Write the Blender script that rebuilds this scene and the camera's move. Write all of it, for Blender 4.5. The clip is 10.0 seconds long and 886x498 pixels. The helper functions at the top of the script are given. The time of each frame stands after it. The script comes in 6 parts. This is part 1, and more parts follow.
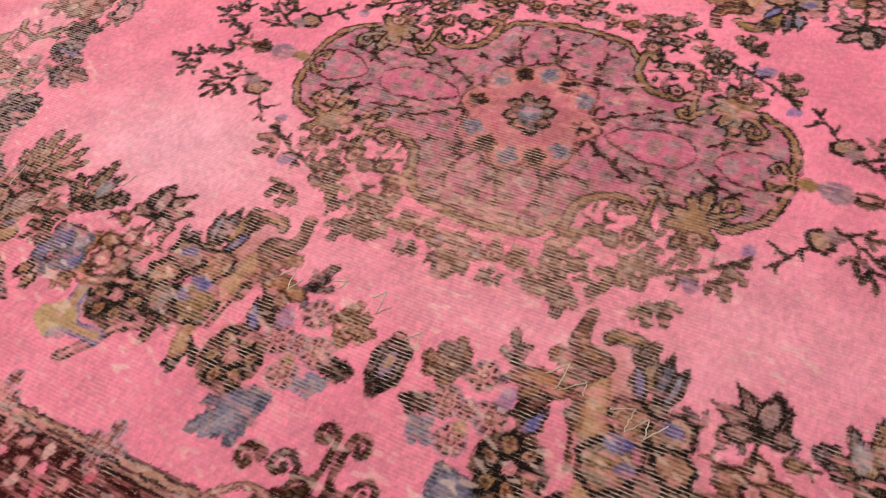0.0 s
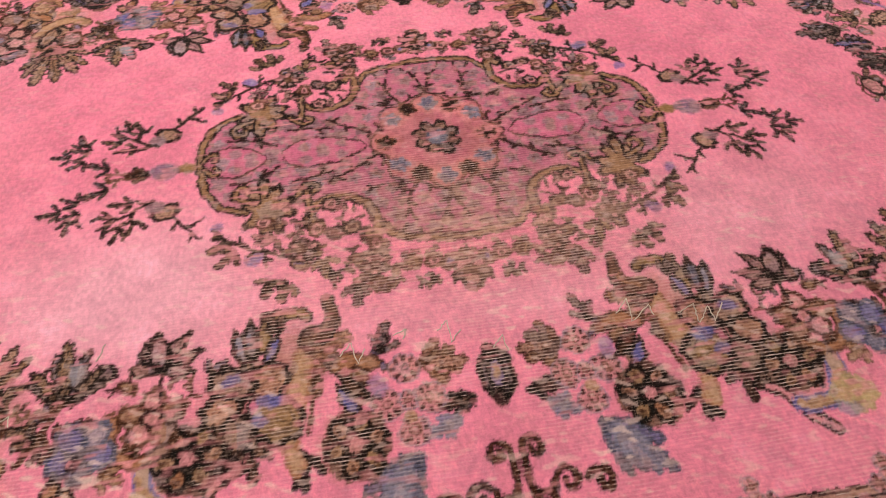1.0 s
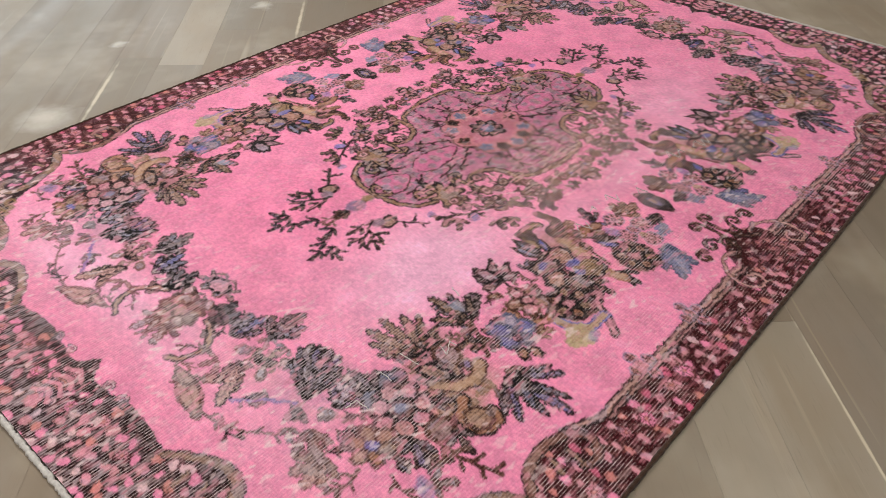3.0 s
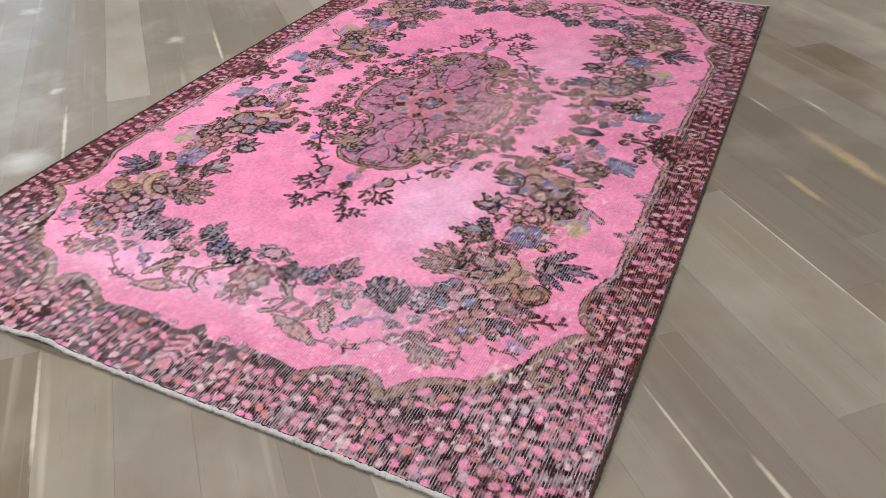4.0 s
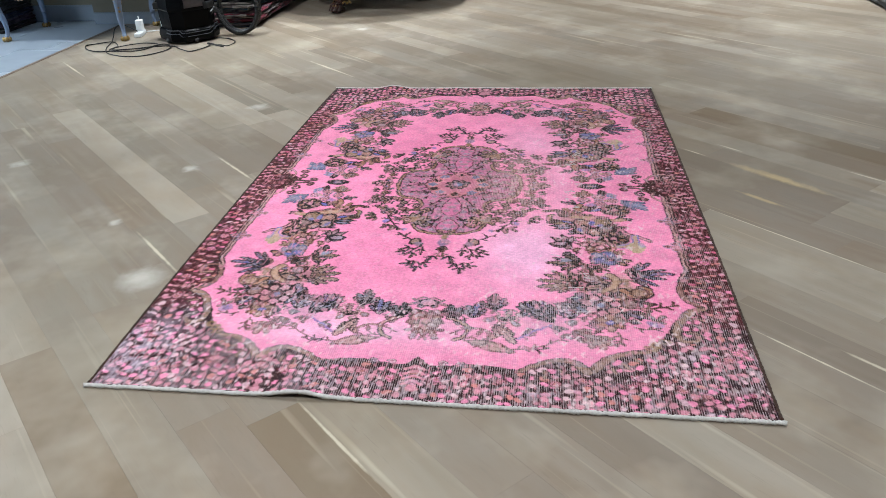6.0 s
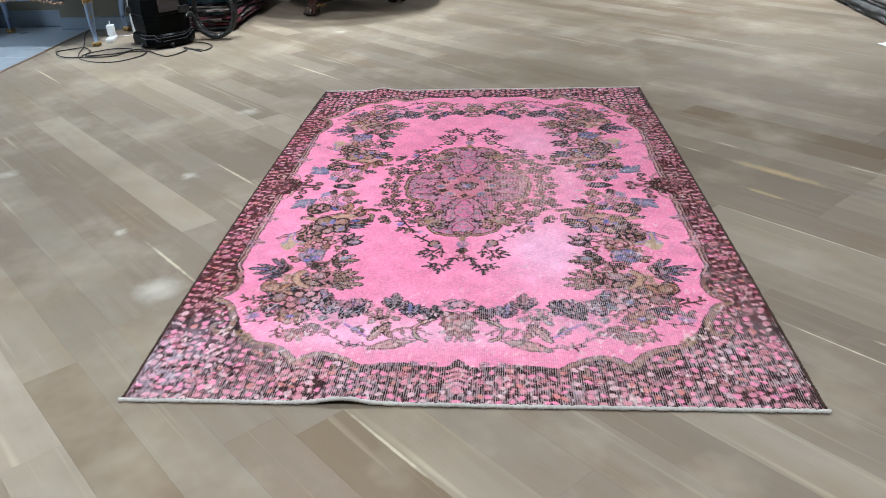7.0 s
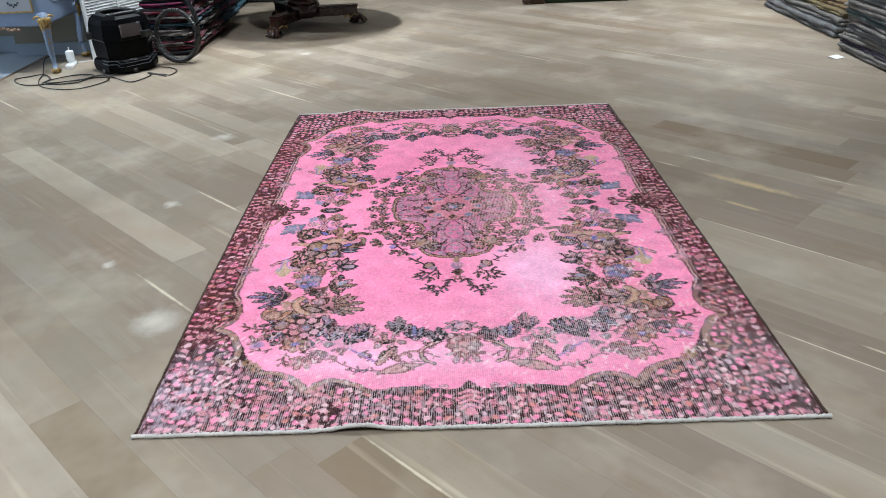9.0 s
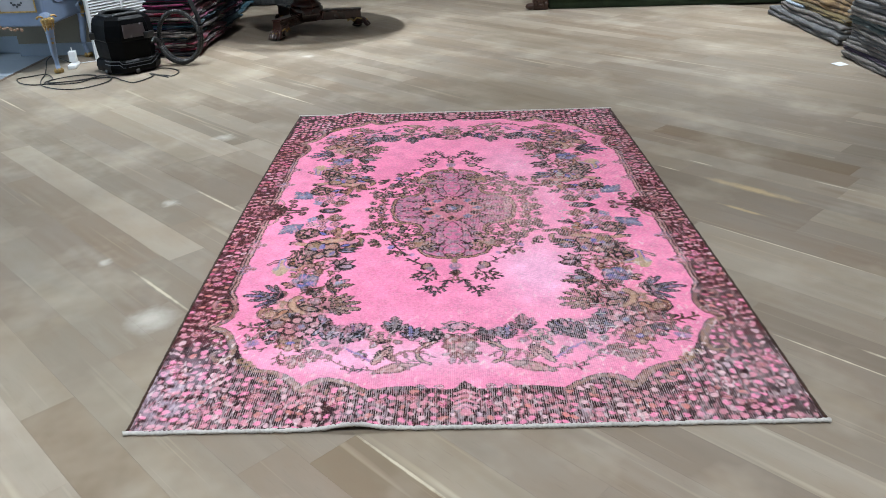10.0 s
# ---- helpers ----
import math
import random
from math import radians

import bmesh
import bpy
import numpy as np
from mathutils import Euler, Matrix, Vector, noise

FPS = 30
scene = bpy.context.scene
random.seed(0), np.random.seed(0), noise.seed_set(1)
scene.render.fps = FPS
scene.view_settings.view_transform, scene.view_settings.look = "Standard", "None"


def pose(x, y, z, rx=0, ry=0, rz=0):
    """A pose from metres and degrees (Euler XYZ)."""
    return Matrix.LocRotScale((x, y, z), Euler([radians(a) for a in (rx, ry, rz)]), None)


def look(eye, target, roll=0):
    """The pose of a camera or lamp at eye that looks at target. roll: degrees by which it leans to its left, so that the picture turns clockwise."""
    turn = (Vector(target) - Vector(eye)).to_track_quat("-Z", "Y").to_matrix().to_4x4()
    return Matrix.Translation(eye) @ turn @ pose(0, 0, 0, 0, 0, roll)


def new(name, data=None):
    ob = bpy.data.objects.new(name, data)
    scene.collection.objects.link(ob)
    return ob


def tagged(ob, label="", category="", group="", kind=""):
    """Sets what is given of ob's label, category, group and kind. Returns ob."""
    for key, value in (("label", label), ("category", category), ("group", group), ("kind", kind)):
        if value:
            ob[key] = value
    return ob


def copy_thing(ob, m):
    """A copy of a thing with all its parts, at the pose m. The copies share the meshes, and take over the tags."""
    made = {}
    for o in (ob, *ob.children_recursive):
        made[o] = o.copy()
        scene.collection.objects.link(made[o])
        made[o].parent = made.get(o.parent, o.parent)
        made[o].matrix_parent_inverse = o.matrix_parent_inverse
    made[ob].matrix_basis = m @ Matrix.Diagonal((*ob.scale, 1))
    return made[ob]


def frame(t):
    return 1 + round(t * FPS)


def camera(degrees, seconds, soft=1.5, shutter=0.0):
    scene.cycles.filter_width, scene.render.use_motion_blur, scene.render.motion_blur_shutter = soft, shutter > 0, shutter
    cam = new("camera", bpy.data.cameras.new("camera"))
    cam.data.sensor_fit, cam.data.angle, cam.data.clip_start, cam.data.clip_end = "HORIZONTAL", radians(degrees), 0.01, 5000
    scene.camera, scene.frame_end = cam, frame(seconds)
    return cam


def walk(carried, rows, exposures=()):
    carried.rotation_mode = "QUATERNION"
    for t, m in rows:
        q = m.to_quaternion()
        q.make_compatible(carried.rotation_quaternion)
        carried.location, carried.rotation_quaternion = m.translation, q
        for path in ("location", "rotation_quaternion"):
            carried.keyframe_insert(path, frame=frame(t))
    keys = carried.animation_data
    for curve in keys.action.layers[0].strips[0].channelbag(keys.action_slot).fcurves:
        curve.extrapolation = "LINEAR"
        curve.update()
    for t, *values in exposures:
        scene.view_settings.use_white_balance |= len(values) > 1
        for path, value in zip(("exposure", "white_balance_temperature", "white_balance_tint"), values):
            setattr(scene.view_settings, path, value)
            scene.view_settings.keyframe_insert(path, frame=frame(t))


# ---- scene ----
cam = camera(59.0, 10.0, 0.8)
PATH = [
    (0, (0.403, -0.964, 1.058), (-0.239, 0.029, -0.554), -8.9),
    (0.5, (0.123, -1.116, 1.079), (-0.149, 0.104, -0.483), -4.2),
    (1, (-0.194, -1.171, 1.096), (0.024, 0.095, -0.437), -0.1),
    (1.5, (-0.586, -1.22, 1.126), (-0.001, -0.025, -0.366), 2.4),
    (2, (-0.978, -1.321, 1.159), (-0.174, -0.155, -0.253), 4.0),
    (2.5, (-1.305, -1.298, 1.159), (-0.307, -0.147, -0.136), 2.5),
    (3, (-1.644, -1.255, 1.183), (-0.467, -0.216, -0.055), 1.0),
    (3.2, (-1.803, -1.261, 1.197), (-0.574, -0.279, -0.038), 0.6),
    (4.3, (-2.434, -1.044, 1.246), (-0.908, -0.433, 0.106), -2.4),
    (4.5, (-2.553, -0.988, 1.275), (-0.979, -0.433, 0.173), -3.0),
    (5, (-2.837, -0.831, 1.325), (-1.163, -0.424, 0.309), -2.4),
    (5.5, (-2.982, -0.595, 1.311), (-1.261, -0.273, 0.344), -2.0),
    (6, (-3.111, -0.368, 1.343), (-1.36, -0.103, 0.413), -2.4),
    (7.5, (-3.136, -0.06, 1.358), (-1.377, 0.045, 0.412), -2.1),
    (8, (-3.146, 0.008, 1.382), (-1.388, 0.078, 0.432), -2.5),
    (8.5, (-3.151, 0.022, 1.398), (-1.379, 0.061, 0.472), -2.8),
    (9, (-3.157, 0.027, 1.4), (-1.373, 0.055, 0.497), -2.3),
    (9.5, (-3.154, 0.019, 1.382), (-1.356, 0.061, 0.507), -2.0),
    (10, (-3.152, 0.011, 1.371), (-1.36, 0.045, 0.484), -1.8),
]
LIGHT = [(0.0, 0.07, 10300, 23), (0.6, -0.02, 10500, 25), (1.2, 0.04, 10500, 24), (1.9, 0.06, 10400, 22), (2.6, -0.02, 8300, 14), (3.2, 0.17, 7400, 11), (4.4, 0.25, 6550, 9), (6.0, 0.38, 6350, 6), (10.0, 0.42, 6300, 6)]
walk(cam, [(t, look(eye, target, roll)) for t, eye, target, roll in PATH], LIGHT)

# ---- world, lights ----
world = bpy.data.worlds.new("world")
scene.world = world
world.use_nodes = True
world.node_tree.nodes["Background"].inputs[0].default_value = (0.75, 0.85, 1.0, 1)
world.node_tree.nodes["Background"].inputs[1].default_value = 0.1

CEILING = 3.1


def srgb(r, g, b):
    """Linear colour from 0..255 display values."""
    return tuple(((c / 255 + 0.055) / 1.055) ** 2.4 if c > 10 else c / 255 / 12.92 for c in (r, g, b))


def lamp(name, x, y, watts, size, colour, z=CEILING - 0.03, spread=105):
    data = bpy.data.lights.new(name, "AREA")
    data.shape, data.size, data.energy, data.color, data.spread = "DISK", size, watts, colour, radians(spread)
    ob = new(name, data)
    ob.matrix_world = pose(x, y, z)
    return ob


WARM = (0.90, 0.945, 1.0)
# unseen lamps; the table pair follows its shadow, the rest placed for brightness
LAMPS = [(-3.2, -1.6, 31), (-3.0, 1.6, 41), (-0.7, -1.3, 10), (-0.2, 0.65, 19), (2.1, -2.3, 22), (2.4, 2.35, 24), (0.0, 2.8, 6), (4.3, -2.5, 44), (4.3, 1.08, 32), (3.43, 1.32, 20), (6.2, -0.2, 8)]
for lx, ly, watts in LAMPS:
    lamp("downlight_lamp", lx, ly, watts, 0.09, WARM)

# daylight through the glazed front beside the tiled floor
front = bpy.data.lights.new("window_light", "AREA")
front.shape, front.size, front.size_y, front.energy, front.color = "RECTANGLE", 4.2, 2.2, 130, (0.72, 0.86, 1.0)
front_ob = new("window_light", front)
front_ob.matrix_world = look((1.5, 6.35, 1.4), (1.5, 0, 0.9))

# ---- materials ----


class Nodes:
    """Short hand for building a node material."""

    def __init__(self, name):
        self.m = bpy.data.materials.new(name)
        self.m.use_nodes = True
        self.t = self.m.node_tree
        self.b = self.t.nodes["Principled BSDF"]

    def put(self, socket, value):
        if isinstance(value, bpy.types.NodeSocket):
            self.t.links.new(value, socket)
        elif isinstance(value, (tuple, list)) and len(value) == 3 and socket.type == "RGBA":
            socket.default_value = (*value, 1)
        else:
            socket.default_value = value

    def node(self, kind, out=0, ins=None, operation="", attribute_name="", bands=""):
        n = self.t.nodes.new(kind)
        if operation:
            n.operation = operation
        if attribute_name:
            n.attribute_name = attribute_name
        if bands:
            n.wave_type, n.bands_direction = "BANDS", bands
        for k, v in (ins or {}).items():
            self.put(n.inputs[k], v)
        return n.outputs[out]

    def set(self, **ins):
        for k, v in ins.items():
            self.put(self.b.inputs[k.replace("_", " ")], v)
        return self.m

    def math(self, op, a, b=0.0, c=0.0):
        return self.node("ShaderNodeMath", 0, {0: a, 1: b, 2: c}, operation=op)

    def mix(self, f, a, b, mode="MIX"):
        n = self.t.nodes.new("ShaderNodeMix")
        n.data_type, n.blend_type = "RGBA", mode
        self.put(n.inputs[0], f), self.put(n.inputs[6], a), self.put(n.inputs[7], b)
        return n.outputs[2]

    def ramp(self, f, *stops):
        n = self.t.nodes.new("ShaderNodeValToRGB")
        while len(n.color_ramp.elements) < len(stops):
            n.color_ramp.elements.new(0.5)
        for e, (p, c) in zip(n.color_ramp.elements, stops):
            e.position = p
            e.color = (*c, 1) if isinstance(c, tuple) else (c, c, c, 1)
        self.put(n.inputs[0], f)
        return n.outputs[0]

    def range(self, v, a, b, c=0.0, d=1.0):
        return self.node("ShaderNodeMapRange", 0, {0: v, 1: a, 2: b, 3: c, 4: d})

    def coords(self, scale=(1, 1, 1), move=(0, 0, 0), kind="Object"):
        n = self.t.nodes.new("ShaderNodeTexCoord")
        return self.node("ShaderNodeMapping", 0, {0: n.outputs[kind], 1: move, 3: scale})

    def noise(self, vec, scale, detail=4.0, rough=0.55, out=0, distortion=0.0):
        return self.node("ShaderNodeTexNoise", out, {"Vector": vec, "Scale": scale, "Detail": detail, "Roughness": rough, "Distortion": distortion})

    def bump(self, height, strength=0.3, distance=0.002):
        self.put(self.b.inputs["Normal"], self.node("ShaderNodeBump", 0, {"Strength": strength, "Distance": distance, "Height": height}))


def plain(name, colour, rough=0.5, metal=0.0, vary=0.15, scale=30.0, bump=0.1, coat=0.0):
    """A simple surface with fine and coarse variation."""
    n = Nodes(name)
    v = n.coords()
    a, b = n.noise(v, scale, 6), n.noise(v, scale / 8, 3)
    f = n.math("ADD", n.math("MULTIPLY", a, 0.5), n.math("MULTIPLY", b, 0.5))
    lo, hi = tuple(c * (1 - vary) for c in colour), tuple(min(1, c * (1 + vary)) for c in colour)
    col = n.ramp(f, (0.3, lo), (0.7, hi))
    n.set(Base_Color=col, Roughness=n.range(b, 0.3, 0.7, max(0.02, rough - 0.08), min(1, rough + 0.08)), Metallic=metal, Coat_Weight=coat)
    if bump:
        n.bump(a, bump, 0.002)
    return n.m


def oak(joined=False):
    """Grey-brown brushed oak; tone, grain offset and streaks change from plank to plank."""
    n = Nodes("oak_plank_joined" if joined else "oak_plank")
    rnd = n.node("ShaderNodeNewGeometry", 8) if joined else n.node("ShaderNodeObjectInfo", 5)
    wide = n.math("MULTIPLY", rnd, 37.0)
    shift = n.node("ShaderNodeCombineXYZ", 0, {0: wide, 1: n.math("MULTIPLY", rnd, 91.0), 2: n.math("MULTIPLY", rnd, 53.0)})
    tc = n.t.nodes.new("ShaderNodeTexCoord").outputs["Object"]
    if joined:
        tc = n.node("ShaderNodeMapping", 0, {0: tc, 2: (0, 0, radians(-45))})
    base = n.node("ShaderNodeVectorMath", 0, {0: tc, 1: shift}, operation="ADD")
    long = n.node("ShaderNodeMapping", 0, {0: base, 3: (1.2, 7.0, 1.0)})
    rings = n.node("ShaderNodeTexWave", 1, {"Vector": n.node("ShaderNodeMapping", 0, {0: base, 3: (0.5, 2.6, 1)}), "Scale": 2.0, "Distortion": 9.0, "Detail": 2.0, "Detail Scale": 0.7}, bands="Y")
    fine = n.noise(n.node("ShaderNodeMapping", 0, {0: base, 3: (7.0, 110.0, 1)}), 2.0, 4, 0.6)
    mid = n.noise(long, 1.4, 2.5, 0.45)
    tone = n.ramp(rnd, (0.0, srgb(131, 119, 106)), (0.2, srgb(140, 129, 117)), (0.45, srgb(146, 136, 124)), (0.62, srgb(137, 123, 108)), (0.8, srgb(152, 142, 129)), (1.0, srgb(163, 152, 138)))
    if not joined:
        tone = n.mix(n.node("ShaderNodeObjectInfo", 2), srgb(144, 135, 123), tone)
        tone = n.mix(1.0, tone, n.node("ShaderNodeObjectInfo", 1), "MULTIPLY")
    dark = n.mix(1.0, tone, srgb(214, 202, 186), "MULTIPLY")
    # growth rings show in patches only
    figure = n.range(n.noise(n.node("ShaderNodeMapping", 0, {0: base, 3: (0.9, 2.5, 1)}), 1.6, 2), 0.5, 0.66)
    ringed = n.math("ADD", 0.5, n.math("MULTIPLY", figure, n.math("SUBTRACT", rings, 0.5)))
    f = n.math("ADD", n.math("MULTIPLY", ringed, 0.24), n.math("ADD", n.math("MULTIPLY", fine, 0.11), n.math("MULTIPLY", mid, 0.65)))
    col = n.mix(n.range(f, 0.34, 0.68, 0.45, 0.0), tone, dark)
    # open pores: short dark dashes, gathered where the grain is coarse
    col = n.mix(n.math("MULTIPLY", n.range(fine, 0.58, 0.68, 0.0, 0.3), n.range(ringed, 0.35, 0.65)), col, srgb(96, 82, 68))
    # pale sapwood streaks and worn patches
    streak = n.noise(n.node("ShaderNodeMapping", 0, {0: base, 3: (0.75, 17.0, 1)}), 1.25, 1.5, 0.4)
    col = n.mix(n.range(streak, 0.68, 0.78, 0.0, 0.38), col, srgb(208, 198, 174))
    thin = n.noise(n.node("ShaderNodeMapping", 0, {0: base, 3: (0.7, 48.0, 1)}), 1.3, 2, 0.5)
    col = n.mix(n.range(thin, 0.67, 0.74, 0.0, 0.14), col, srgb(206, 194, 168))
    col = n.mix(n.range(thin, 0.33, 0.26, 0.0, 0.08), col, srgb(112, 98, 82))
    knot = n.noise(n.node("ShaderNodeMapping", 0, {0: base, 3: (2.0, 5.0, 1)}), 1.1, 2, 0.5)
    col = n.mix(n.range(knot, 0.71, 0.78, 0.0, 0.45), col, srgb(120, 96, 70))
    where = n.node("ShaderNodeNewGeometry", 0)
    cloud = n.noise(where, 1.8, 4, 0.6)
    col = n.mix(n.range(cloud, 0.5, 0.7, 0.0, 0.55), col, srgb(186, 176, 160))
    hue = n.noise(n.node("ShaderNodeMapping", 0, {0: base, 3: (1.6, 4.0, 1)}), 1.7, 4, 0.6)
    col = n.mix(n.range(hue, 0.44, 0.64, 0.0, 0.25), col, n.mix(1.0, col, srgb(236, 214, 186), "MULTIPLY"))
    col = n.mix(n.range(hue, 0.46, 0.32, 0.0, 0.2), col, n.mix(1.0, col, srgb(222, 228, 232), "MULTIPLY"))
    grime = n.noise(where, 0.8, 4, 0.6)
    col = n.mix(n.range(grime, 0.46, 0.68, 0.0, 0.6), col, srgb(122, 109, 92))
    # plaster-white scuffs on the floor
    ragged = n.noise(where, 16.0, 4, 0.6)
    for cx, cy, size in ((-0.872, 1.056, 0.10), (1.11, 1.32, 0.075), (0.155, 1.315, 0.05), (-0.434, 1.39, 0.035), (0.187, 2.217, 0.06), (3.158, 1.165, 0.06)):
        d = n.node("ShaderNodeVectorMath", 1, {0: where, 1: (cx, cy, 0)}, operation="DISTANCE")
        spot = n.range(n.math("ADD", d, n.math("MULTIPLY", n.math("SUBTRACT", ragged, 0.5), 0.09)), size * 0.1, size, 0.55, 0.0)
        col = n.mix(spot, col, srgb(212, 207, 198))
    # single streaks of sapwood: place along and across the run, half length, half width
    turned = n.node("ShaderNodeMapping", 0, {0: where, 2: (0, 0, radians(-45))})
    GOLD, SAP = srgb(200, 174, 130), srgb(222, 210, 186)
    for su, sv, half, thin, tint in ((-0.84, -1.05, 0.26, 0.034, GOLD), (-0.92, -0.81, 0.13, 0.016, GOLD), (-1.63, 0.04, 0.26, 0.0045, SAP), (-1.17, -0.578, 0.42, 0.0045, SAP), (-1.757, -0.056, 0.11, 0.008, SAP), (-0.486, -1.213, 0.085, 0.008, SAP), (-0.41, -1.05, 0.07, 0.006, SAP), (-1.079, -1.333, 0.132, 0.008, SAP), (0.285, 1.246, 0.25, 0.008, SAP), (0.89, 0.66, 0.24, 0.008, SAP), (2.154, -0.596, 0.342, 0.012, SAP), (3.493, 0.718, 0.303, 0.01, SAP), (-1.05, 1.262, 0.22, 0.006, SAP)):
        rel = n.node("ShaderNodeMapping", 0, {0: turned, 1: (-su / half, -sv / thin, 0), 3: (1 / half, 1 / thin, 0)})
        d = n.node("ShaderNodeVectorMath", 1, {0: rel}, operation="LENGTH")
        col = n.mix(n.range(n.math("ADD", d, n.math("MULTIPLY", n.math("SUBTRACT", ragged, 0.5), 1.2)), 0.3, 1.0, 0.62, 0.0), col, tint)
    n.set(Base_Color=col, Roughness=n.range(mid, 0.3, 0.7, 0.42, 0.58), Specular_IOR_Level=0.35)
    n.bump(n.math("ADD", n.math("MULTIPLY", fine, 0.35), n.math("MULTIPLY", rings, 0.05)), 0.05, 0.001)
    return n.m


def pile():
    """Short worn wool pile: colour by knot, ribs along the length, bare cotton threads where it is worn."""
    n = Nodes("rug_pile")
    v = n.coords()
    xyz = n.t.nodes.new("ShaderNodeSeparateXYZ")
    n.put(xyz.inputs[0], v)
    colour = n.node("ShaderNodeAttribute", 0, attribute_name="knots")
    wear = n.node("ShaderNodeAttribute", 2, attribute_name="wear")
    wob = n.math("ADD", n.math("MULTIPLY", n.math("SUBTRACT", n.noise(v, 9.0, 2), 0.5), 7.0), n.math("MULTIPLY", n.math("SUBTRACT", n.noise(v, 110.0, 2), 0.5), 2.2))
    rib = n.math("SINE", n.math("ADD", n.math("MULTIPLY", xyz.outputs[1], 2 * math.pi / 0.0064), wob))
    rib = n.math("ADD", n.math("MULTIPLY", rib, 0.5), 0.5)
    fine = n.noise(n.coords((1, 2.2, 1)), 420.0, 2, 0.6)
    tuft = n.noise(n.coords((1, 0.45, 1)), 170.0, 3, 0.65)
    blot = n.noise(v, 38.0, 3, 0.6)
    col = n.mix(1.0, colour, n.ramp(n.math("ADD", n.math("MULTIPLY", fine, 0.45), n.math("MULTIPLY", tuft, 0.55)), (0.3, 0.74), (0.72, 1.06)), "MULTIPLY")
    dash = n.noise(n.coords((95, 190, 1)), 1.0, 4, 0.7)
    gap = n.math("MULTIPLY", n.range(rib, 0.15, 0.5, 1.0, 0.0), n.math("MULTIPLY", n.range(wear, 0.05, 0.5, 0.35, 1.0), n.range(dash, 0.3, 0.65, 0.35, 1.0)))
    shade = n.node("ShaderNodeRGBToBW", 0, {0: colour})
    col = n.mix(n.math("MULTIPLY", gap, n.math("MAXIMUM", n.range(shade, 0.05, 0.33, 1.0, 0.07), n.range(wear, 0.5, 0.95, 0.0, 0.16))), col, n.mix(1.0, col, (0.24, 0.14, 0.16), "MULTIPLY"))
    amount = n.math("ADD", wear, n.math("MULTIPLY", n.math("SUBTRACT", n.math("ADD", n.math("MULTIPLY", dash, 0.5), n.math("MULTIPLY", blot, 0.5)), 0.5), 2.0))
    bare = n.math("MULTIPLY", n.range(rib, 0.68, 0.88), n.math("MULTIPLY", n.range(amount, 0.36, 0.8, 0.0, 0.6), n.range(shade, 0.04, 0.3, 1.0, 0.25)))
    col = n.mix(bare, col, srgb(250, 232, 236))
    # stray light and dark fibres
    grit = n.noise(n.coords((1, 1.3, 1)), 300.0, 2, 0.5)
    dull = n.range(shade, 0.03, 0.22, 1.0, 0.25)
    col = n.mix(n.math("MULTIPLY", n.range(grit, 0.61, 0.67, 0.0, 0.2), n.math("MULTIPLY", dull, n.range(blot, 0.4, 0.65, 0.15, 1.0))), col, srgb(234, 218, 214))
    col = n.mix(n.math("MULTIPLY", n.range(grit, 0.42, 0.34, 0.0, 0.3), dull), col, srgb(40, 24, 26))
    n.set(Base_Color=col, Roughness=0.9, Specular_IOR_Level=0.12, Sheen_Weight=0.06, Sheen_Roughness=0.4)
    n.put(n.b.inputs["Sheen Tint"], (1.0, 0.9, 0.97))
    h = n.math("ADD", n.math("MULTIPLY", n.math("MULTIPLY", rib, n.range(shade, 0.05, 0.33, 1.0, 0.3)), n.range(wear, 0, 0.8, 0.3, 0.9)), n.math("MULTIPLY", tuft, 0.8))
    n.bump(h, 0.5, 0.0016)
    return n.m


def cloth(name, colour, stripe=None, scale=260.0):
    """Woven wool seen on edges and folds, mottled."""
    n = Nodes(name)
    v = n.coords()
    weave = n.noise(v, scale, 3, 0.7)
    blot = n.noise(v, 9.0, 4, 0.6)
    rnd = n.node("ShaderNodeObjectInfo", 5)
    col = n.ramp(blot, (0.3, tuple(c * 0.65 for c in colour)), (0.7, tuple(min(1, c * 1.25) for c in colour)))
    if stripe:
        big = n.noise(n.coords((1, 1, 0.2)), 7.0, 3, 0.6)
        col = n.mix(n.range(big, 0.5, 0.58), col, stripe)
    col = n.mix(1.0, col, n.ramp(weave, (0.3, 0.55), (0.7, 1.0)), "MULTIPLY")
    col = n.mix(1.0, col, n.ramp(rnd, (0.0, 0.7), (1.0, 1.0)), "MULTIPLY")
    n.set(Base_Color=col, Roughness=0.9, Specular_IOR_Level=0.15, Sheen_Weight=0.15)
    n.bump(weave, 0.4, 0.003)
    return n.m


OAK, PILE = oak(), pile()
COTTON = plain("cotton_cord", srgb(188, 184, 180), 0.9, vary=0.3, scale=160, bump=0.8)
BINDING = cloth("side_binding", srgb(78, 54, 42), None, 600.0)
PLASTER = plain("wall_plaster", srgb(178, 176, 170), 0.85, vary=0.04, scale=60, bump=0.08)
TAUPE = plain("taupe_wall_paint", srgb(122, 116, 102), 0.7, vary=0.05, scale=40, bump=0.06)
SKIRT = plain("skirting_paint", srgb(132, 144, 158), 0.45, vary=0.05)
WHITE = plain("ceiling_paint", srgb(176, 174, 170), 0.9, vary=0.03)
FRAMEMETAL = plain("window_frame_metal", srgb(70, 72, 76), 0.4, 0.6)

# ---- building helpers ----


def link(name, me, material, parent=None, label="", smooth=False):
    if material:
        me.materials.append(material)
    if smooth:
        me.polygons.foreach_set("use_smooth", [True] * len(me.polygons))
    ob = new(name, me)
    ob.parent = parent
    return tagged(ob, label)


